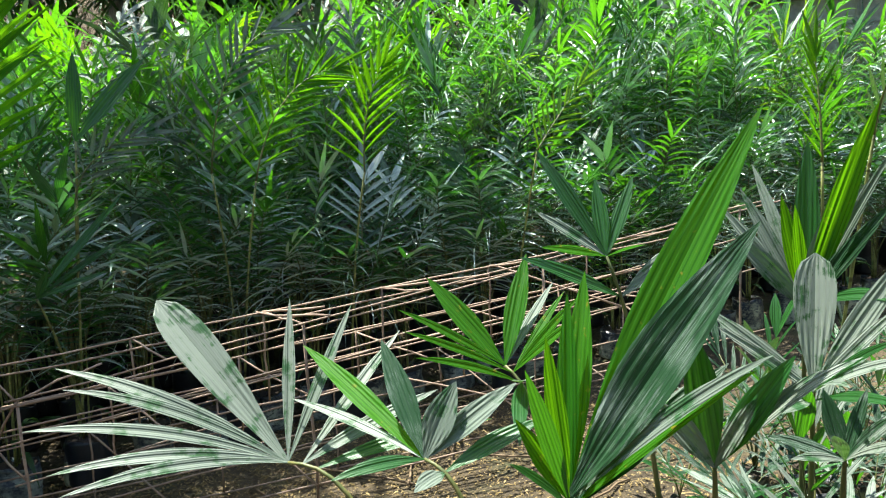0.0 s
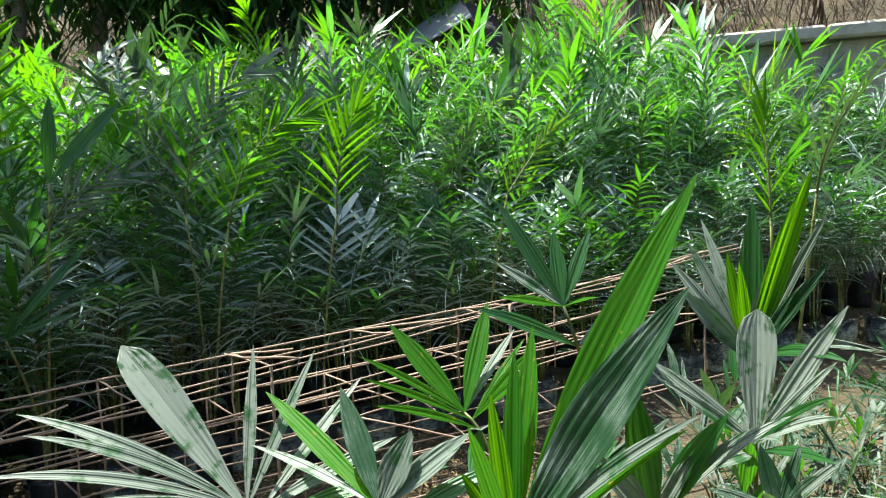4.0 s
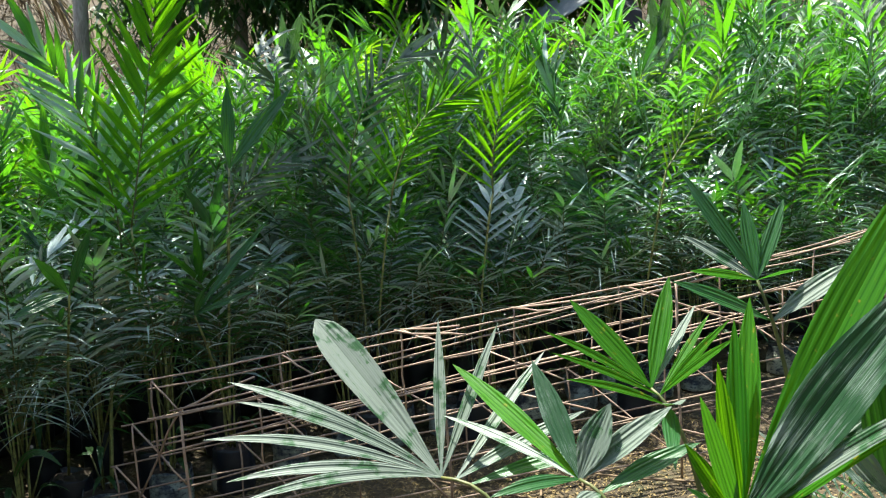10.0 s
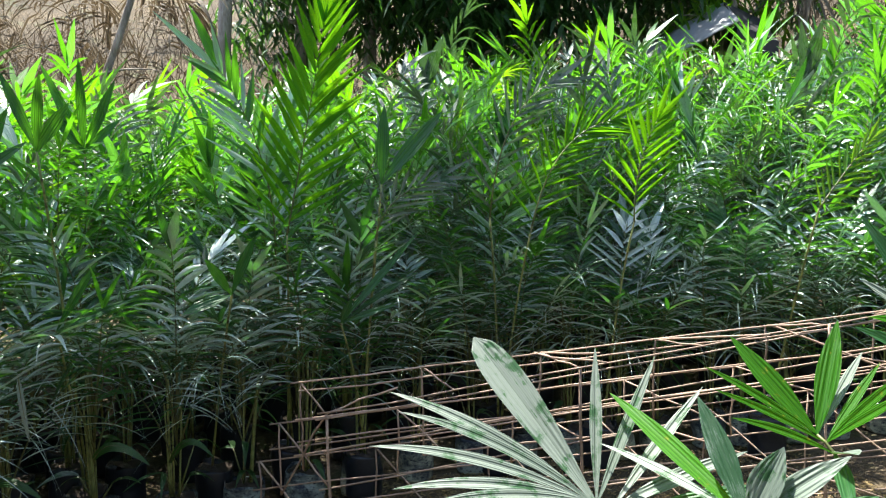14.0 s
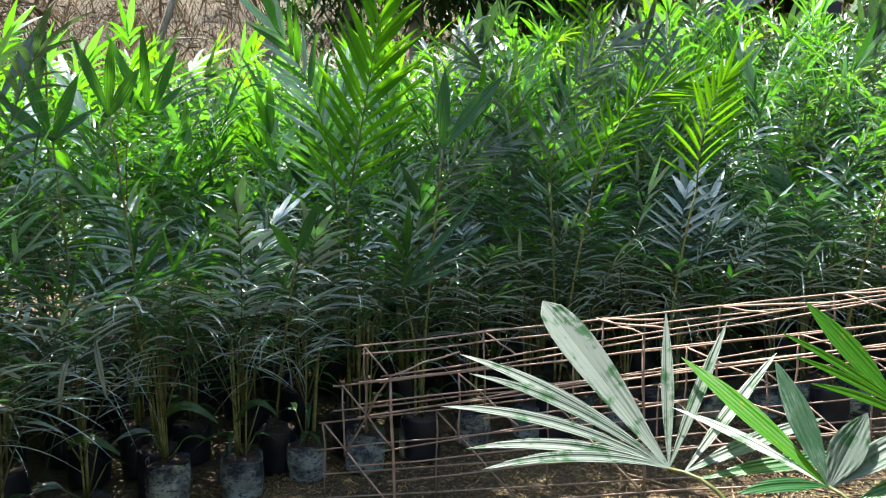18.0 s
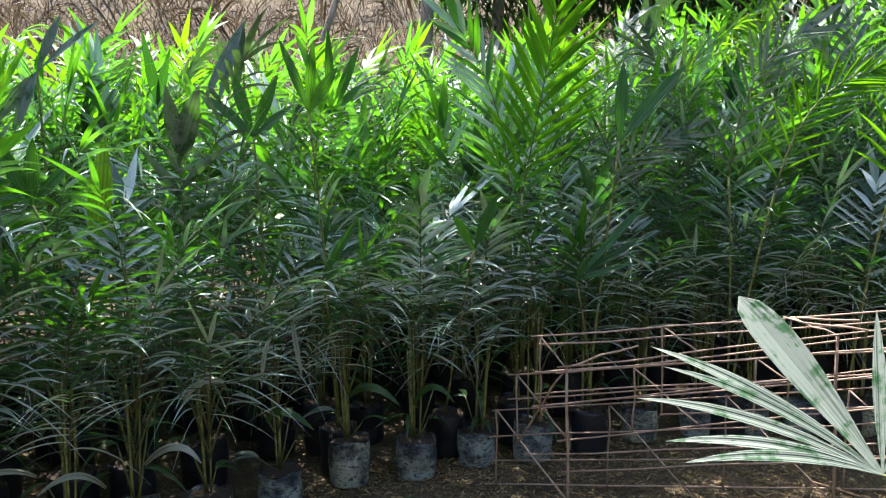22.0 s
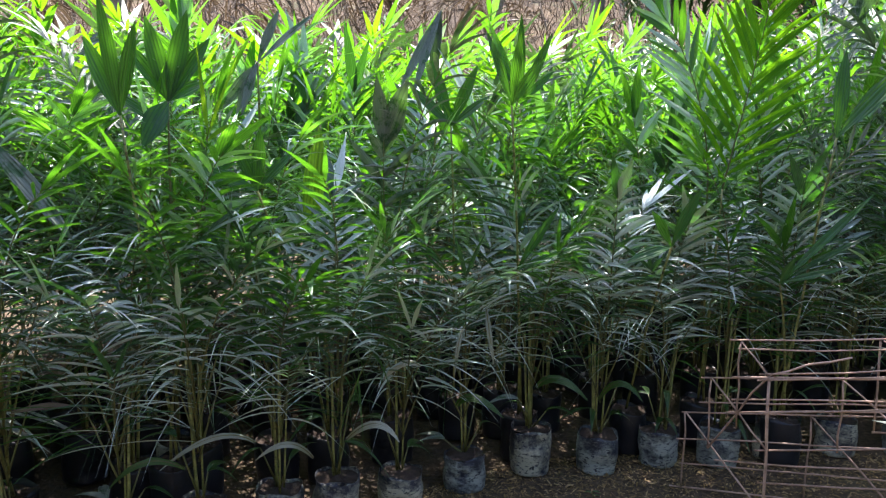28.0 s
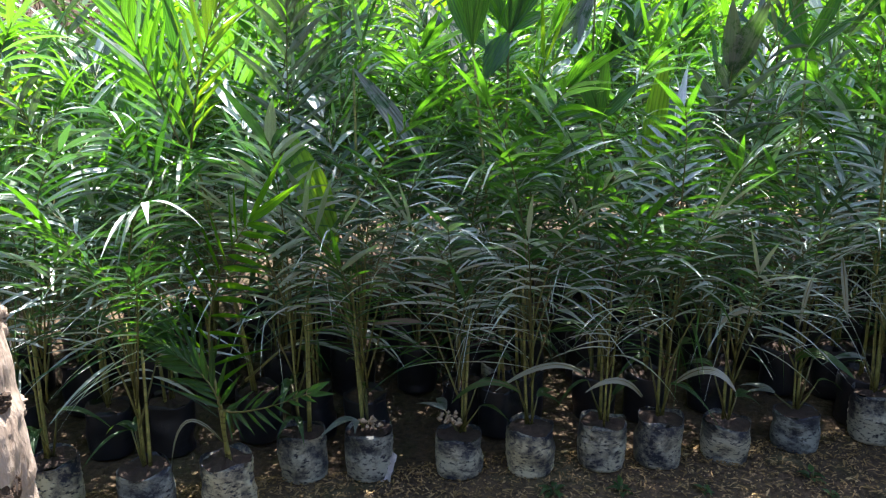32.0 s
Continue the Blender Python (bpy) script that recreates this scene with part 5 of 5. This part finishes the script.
def stump():
    """A leaning trunk with its bark gone: stepped rings, long furrows, and a rotten hollow near its foot."""
    root = new("peeled_trunk")
    r3 = random.Random(2)
    n, rings = 120, 66
    foot, top = np.array([-1.365, 0.53, -0.03]), np.array([-1.675, 0.70, 0.94])
    steps = [0.10, 0.21, 0.36, 0.47, 0.60, 0.71, 0.85, 0.94]
    toward = 0.15

    def surface(u, a, proud=0.0):
        node_no = sum(1 for v in steps if u > v)
        low = ([0.0] + steps)[node_no]
        rr = 0.106 * (1.18 - 0.40 * u) * (1.035 - 0.5 * (u - low))
        wob = noise.noise((math.cos(a) * 2.2, math.sin(a) * 2.2, u * 3))
        rr *= 1 + 0.09 * wob
        furrow = noise.noise((math.cos(a) * 12 + node_no * 3, math.sin(a) * 12, u * 2.5))
        rr -= 0.010 * max(0.0, 0.14 - abs(furrow)) / 0.14
        rr += 0.003 * noise.noise((math.cos(a) * 20, math.sin(a) * 20, u * 18))
        gap = math.cos(a - toward)
        for uh, deep, tall in ((0.55, 0.030, 0.09), (0.745, 0.012, 0.025)):
            d = math.exp(-((u - uh) / tall) ** 2) * max(0.0, gap) ** 3
            rr -= deep * min(1.0, 1.8 * d) * (0.75 + 0.5 * noise.noise((a * 9, u * 60, 3)))
        rr += proud
        c = foot + (top - foot) * u
        return c + np.array([rr * math.cos(a), rr * math.sin(a), 0])

    verts, faces = [], []
    for i in range(rings + 1):
        u = i / rings
        for j in range(n):
            a = 2 * math.pi * j / n
            p = surface(u, a)
            if i == rings:
                p = p + np.array([0, 0, 0.07 * noise.noise((math.cos(a) * 3, math.sin(a) * 3, 9))])
            verts.append(p)
    for i in range(rings):
        for j in range(n):
            k = (j + 1) % n
            faces.append((i * n + j, i * n + k, (i + 1) * n + k, (i + 1) * n + j))
    faces.append(tuple(rings * n + j for j in range(n)))
    part("wood", mesh_of("wood", verts, faces, PALE_WOOD), root)

    def patch(name, u0, u1, a0, a1, proud, mat, label):
        rows, cols = 12, 14
        vs = []
        for i in range(rows + 1):
            for j in range(cols + 1):
                ii, jj = i / rows * 2 - 1, j / cols * 2 - 1
                edge = 0.82 + 0.3 * noise.noise((math.atan2(ii, jj) * 1.5, u0 * 20, 1))
                su, sa = ii * edge, jj * edge * math.sqrt(max(0.05, 1 - 0.75 * ii * ii))
                rim = max(abs(ii), abs(jj))
                vs.append(surface((u0 + u1) / 2 + su * (u1 - u0) / 2, (a0 + a1) / 2 + sa * (a1 - a0) / 2, (proud + 0.008 * noise.noise((i * 0.9, j * 0.9, u0))) if rim < 1 else -0.004))
        fs = [(i * (cols + 1) + j, i * (cols + 1) + j + 1, (i + 1) * (cols + 1) + j + 1, (i + 1) * (cols + 1) + j) for i in range(rows) for j in range(cols)]
        part(name, mesh_of(name, vs, fs, mat), root, label)

    patch("rotten_hollow", 0.44, 0.655, toward - 1.0, toward + 0.75, 0.004, ROTTEN, "dark crumbling rotten hollow")
    patch("knot", 0.725, 0.765, toward - 0.5, toward + 0.5, 0.004, ROTTEN, "dark cracked knot")
    for k in range(12):
        u0, a0 = r3.choice(steps) - r3.uniform(0.02, 0.05), toward + r3.uniform(-1.6, 1.4)
        patch("bark_flake", u0, u0 + r3.uniform(0.03, 0.07), a0, a0 + r3.uniform(0.15, 0.4), 0.005, PALE_WOOD, "curled flake of pale bark")
    tagged(root, "leaning pale trunk stump with peeled flaking bark", "tree stump")


ROTTEN = plain_material("rotten_wood", [(0.3, (0.012, 0.009, 0.006)), (0.52, (0.06, 0.040, 0.022)), (0.75, (0.22, 0.15, 0.08))], 45.0, 0.95, 1.0, 0.012)
stump()


def litter():
    r3 = random.Random(3)
    sh = Shape()
    for k in range(42000):
        x = r3.uniform(-2.4, 2.4)
        y = front_y(x) + 0.04 - 1.3 * r3.random() ** 1.5
        a = r3.uniform(0, 6.28)
        z = ground_z(x, y) + r3.uniform(0.004, 0.014)
        blade(sh, np.array([x, y, z]), (math.cos(a), math.sin(a), r3.uniform(-0.1, 0.35)), (r3.uniform(-0.6, 0.6), r3.uniform(-0.6, 0.6), 1), 0.005 + 0.030 * r3.random() ** 4, r3.uniform(0.003, 0.009), r3.uniform(0, 0.5), 2, 0.3)
    tagged(new("leaf_litter", sh.mesh("leaf_litter", LITTER)), "scattered dry leaf litter and chips on the earth", "leaf litter", kind="stuff")


LITTER = leaf_material("litter", (0.11, 0.085, 0.030), (0.30, 0.22, 0.10), (0.56, 0.43, 0.22), (0.14, 0.10, 0.05), 0.85, 0.0, 0.08, 0.0, 1.4, 0.0, 0.15)
litter()


def leaf_line(points, width, name, label, mat, stalk=0.0):
    """One drooping leaf whose midline follows the points."""
    root = new(name)
    pts = np.array(points, float)
    n = 10
    t = np.linspace(0, len(pts) - 1, n + 1)
    t = t[:, None] / (len(pts) - 1)
    bend = 2 * pts[1] - 0.5 * (pts[0] + pts[2])
    mid = (1 - t) ** 2 * pts[0] + 2 * t * (1 - t) * bend + t ** 2 * pts[2]
    way = np.gradient(mid, axis=0)
    side = np.cross(way, (0.25, -0.8, 0.5))
    side /= np.linalg.norm(side, axis=1)[:, None] + 1e-9
    s = np.linspace(0, 1, n + 1)
    half = 0.27 * width * np.clip(np.sin(np.pi * (0.10 + 0.88 * s)) ** 0.8, 0.04, 1)[:, None]
    drop = np.array([0, 0, -0.35])
    verts = np.stack([mid - half * side + half * drop, mid, mid + half * side + half * drop], 1).reshape(-1, 3)
    uvs = np.stack([np.stack([s * 0 + c, s], 1) for c in (0, 0.5, 1)], 1).reshape(-1, 2)
    faces = [f for i in range(n) for f in ((3 * i, 3 * i + 1, 3 * i + 4, 3 * i + 3), (3 * i + 1, 3 * i + 2, 3 * i + 5, 3 * i + 4))]
    part("leaf_blade", mesh_of("leaf_blade", verts, faces, mat, uvs), root)
    sk = Shape()
    tube(sk, mid[:8] + np.array([0, 0, -0.001]), np.linspace(0.0018, 0.0006, 8), 5)
    part("midrib", sk.mesh("midrib", STALK), root)
    tagged(root, label, "leaf", "drooping leaves on the seedlings")
    return root


PALE_LEAF = leaf_material("pale_leaf", (0.16, 0.20, 0.14), (0.22, 0.26, 0.19), (0.30, 0.33, 0.26), (0.16, 0.30, 0.08), 0.42, 0.0, 0.2)


def odd_leaves():
    for pts, width, kind in (
            ([(-0.329, 2.309, 0.650), (-0.318, 2.285, 0.58), (-0.302, 2.27, 0.483)], 0.030, 0),
            ([(-0.394, 2.291, 0.602), (-0.410, 2.262, 0.55), (-0.419, 2.249, 0.457)], 0.026, 0),
            ([(-0.905, 2.215, 0.515), (-0.885, 2.196, 0.500), (-0.868, 2.194, 0.449)], 0.050, 0),
            ([(-1.003, 2.137, 0.538), (-0.955, 2.148, 0.548), (-0.906, 2.161, 0.534)], 0.034, 0),
            ([(-0.517, 2.201, 0.496), (-0.570, 2.186, 0.508), (-0.627, 2.178, 0.452)], 0.036, 0),
            ([(-0.72, 2.10, 0.30), (-0.63, 2.08, 0.36), (-0.56, 2.07, 0.31)], 0.040, 0),
            ([(-0.80, 2.03, 0.27), (-0.86, 1.98, 0.33), (-0.94, 1.95, 0.29)], 0.032, 0),
            ([(-0.42, 2.33, 0.33), (-0.36, 2.28, 0.38), (-0.27, 2.24, 0.33)], 0.050, 1),
            ([(-0.17, 2.45, 0.36), (-0.10, 2.40, 0.41), (-0.01, 2.37, 0.35)], 0.052, 1),
            ([(0.04, 2.52, 0.30), (0.10, 2.47, 0.38), (0.17, 2.44, 0.33)], 0.040, 1),
            ([(-0.95, 1.98, 0.33), (-1.05, 1.93, 0.36), (-1.18, 1.88, 0.28)], 0.030, 0),
            ([(-1.10, 1.86, 0.30), (-1.18, 1.80, 0.34), (-1.27, 1.78, 0.27)], 0.032, 1),
            ([(-1.467, 1.709, 0.495), (-1.40, 1.75, 0.502), (-1.352, 1.785, 0.487)], 0.030, 2),
            ([(-1.75, 1.44, 0.24), (-1.72, 1.40, 0.33), (-1.64, 1.38, 0.30)], 0.036, 1),
            ([(-1.77, 1.42, 0.22), (-1.85, 1.38, 0.28), (-1.90, 1.36, 0.14)], 0.016, 0),
            ([(-1.96, 1.52, 0.52), (-1.99, 1.48, 0.47), (-2.01, 1.46, 0.36)], 0.028, 0)):
        mat = (PALE_LEAF, LEAF_BROAD, LEAF_DRY)[kind]
        label = ("pale dusty leaf drooping between the stems", "dark green arching leaf at a seedling's foot", "dead brown leaf tip caught on a frond")[kind]
        leaf_line(pts, width, "loose_leaf", label, mat)
    root = new("bent_frond")
    rib = np.array([(-1.80, 1.56, 0.33), (-1.74, 1.65, 0.40), (-1.65, 1.74, 0.45), (-1.53, 1.83, 0.46)])
    sk, lv = Shape(), Shape()
    tube(sk, rib, [0.004, 0.0035, 0.0028, 0.0018], 6)
    part("rib", sk.mesh("rib", STALK), root)
    r3 = random.Random(4)
    for k in range(9):
        u = 0.9 + 2.05 * k / 8
        i = min(int(u), 2)
        p = rib[i] + (rib[i + 1] - rib[i]) * (u - i)
        way = unit(rib[i + 1] - rib[i]) + np.array([0.25, -0.25, -0.05 - 0.5 * r3.random()])
        lv = Shape()
        blade(lv, p, way, (0, 0, 1), r3.uniform(0.15, 0.24), r3.uniform(0.014, 0.026), r3.uniform(0.15, 0.5), 7, 0.3)
        part("leaflet", lv.mesh("leaflet", PALE_LEAF, False), root)
    tagged(root, "bent pale drooping palm frond over the bags", "palm frond")


odd_leaves()


def lumps():
    """Crumbly pale lumps of soil on two of the bags, a scrap of plastic and small weeds."""
    r3 = random.Random(40)
    for x, y in ((-1.515, 1.735), (-1.305, 1.86)):
        sh = Shape()
        for k in range(26):
            c = np.array([x + r3.gauss(0, 0.017), y + r3.gauss(0, 0.015), ground_z(x, y) + 0.162 + r3.uniform(0, 0.022)])
            rad = r3.uniform(0.005, 0.011)
            vs = [c + rad * np.array(v) * r3.uniform(0.7, 1.2) for v in ((1, 0, 0), (-1, 0, 0), (0, 1, 0), (0, -1, 0), (0, 0, 1), (0, 0, -1))]
            sh.add(vs, [(0, 2, 4), (2, 1, 4), (1, 3, 4), (3, 0, 4), (2, 0, 5), (1, 2, 5), (3, 1, 5), (0, 3, 5)])
        tagged(new("soil_lump", sh.mesh("soil_lump", CRUMB, False)), "crumbly pale lump of husk on the potting soil", "soil lump", kind="stuff")
    verts, faces = [], []
    for i in range(7):
        for j in range(6):
            u, v = i / 6 - 0.5, j / 5 - 0.5
            verts.append((-1.460 + u * 0.042 * (1.2 - v) + v * 0.03, 1.735 + v * 0.03, ground_z(-1.46, 1.74) + 0.034 + 0.075 * v + 0.026 * noise.noise((i * 0.7, j * 0.7, 2)) + 0.02 * abs(u)))
    for i in range(6):
        for j in range(5):
            faces.append((i * 6 + j, i * 6 + j + 1, (i + 1) * 6 + j + 1, (i + 1) * 6 + j))
    me = mesh_of("plastic_scrap", verts, faces, SCRAP)
    tagged(new("plastic_scrap", me), "crumpled pale scrap of plastic leaning on a bag", "plastic scrap")
    for x, y, size, count in ((-1.84, 1.06, 0.17, 13), (-0.83, 1.95, 0.045, 7), (-1.00, 1.86, 0.05, 8), (-0.35, 2.22, 0.05, 7), (-0.30, 2.14, 0.03, 6), (-1.22, 1.66, 0.03, 6), (0.02, 2.40, 0.03, 6), (-0.62, 2.03, 0.04, 6)):
        root = new("small_weed")
        z = ground_z(x, y)
        for k in range(count):
            a = k * 2.4 + r3.uniform(-0.3, 0.3)
            lv = Shape()
            base = np.array([x + 0.1 * size * math.cos(a), y + 0.1 * size * math.sin(a), z + size * 0.55 * k / count])
            blade(lv, base, (math.cos(a), math.sin(a), 0.7), (0, 0, 1), size * r3.uniform(0.8, 1.2), size * 0.36, r3.uniform(0.3, 0.8), 6, 0.25)
            part("leaf", lv.mesh("leaf", LEAF_BROAD), root)
        sk = Shape()
        tube(sk, [(x, y, z - 0.01), (x + 0.004, y, z + size * 0.6)], [0.003, 0.0015], 5)
        part("stalk", sk.mesh("stalk", STALK), root)
        tagged(root, "small green broad-leaved weed on the littered earth", "weed", "weeds on the ground")


CRUMB = plain_material("husk_crumb", [(0.3, (0.16, 0.12, 0.07)), (0.6, (0.40, 0.33, 0.22)), (0.8, (0.55, 0.48, 0.36))], 90.0, 0.95, 0.8, 0.003)
SCRAP = plain_material("pale_plastic", [(0.3, (0.25, 0.26, 0.26)), (0.7, (0.5, 0.52, 0.52))], 40.0, 0.4, 0.8, 0.003)
lumps()


# Dark tone chosen so the added walls throw little light back.
DARK_WALL = plain_material("mouldy_render", [(0.3, (0.022, 0.027, 0.026)), (0.5, (0.05, 0.06, 0.058)), (0.75, (0.10, 0.112, 0.108))], 2.0, 0.9, 0.6, 0.01)


def closing_wall():
    """Plain unseen walls behind the viewpoint that close the place; tall and dark to hold back sky light."""
    for name, size, place in (("wall_south", (17.0, 0.2, 4.4), (0, -2.9, 2.0)), ("wall_east", (0.2, 4.0, 4.4), (8.4, -0.9, 2.0)), ("wall_west", (0.2, 4.0, 4.4), (-8.4, -0.9, 2.0))):
        ob = new(name, box_mesh(name, *size, 0.02, DARK_WALL))
        ob.matrix_basis = pose(*place)
        tagged(ob, "unseen plain dark wall added to hold back sky light", "wall", kind="structure")


closing_wall()
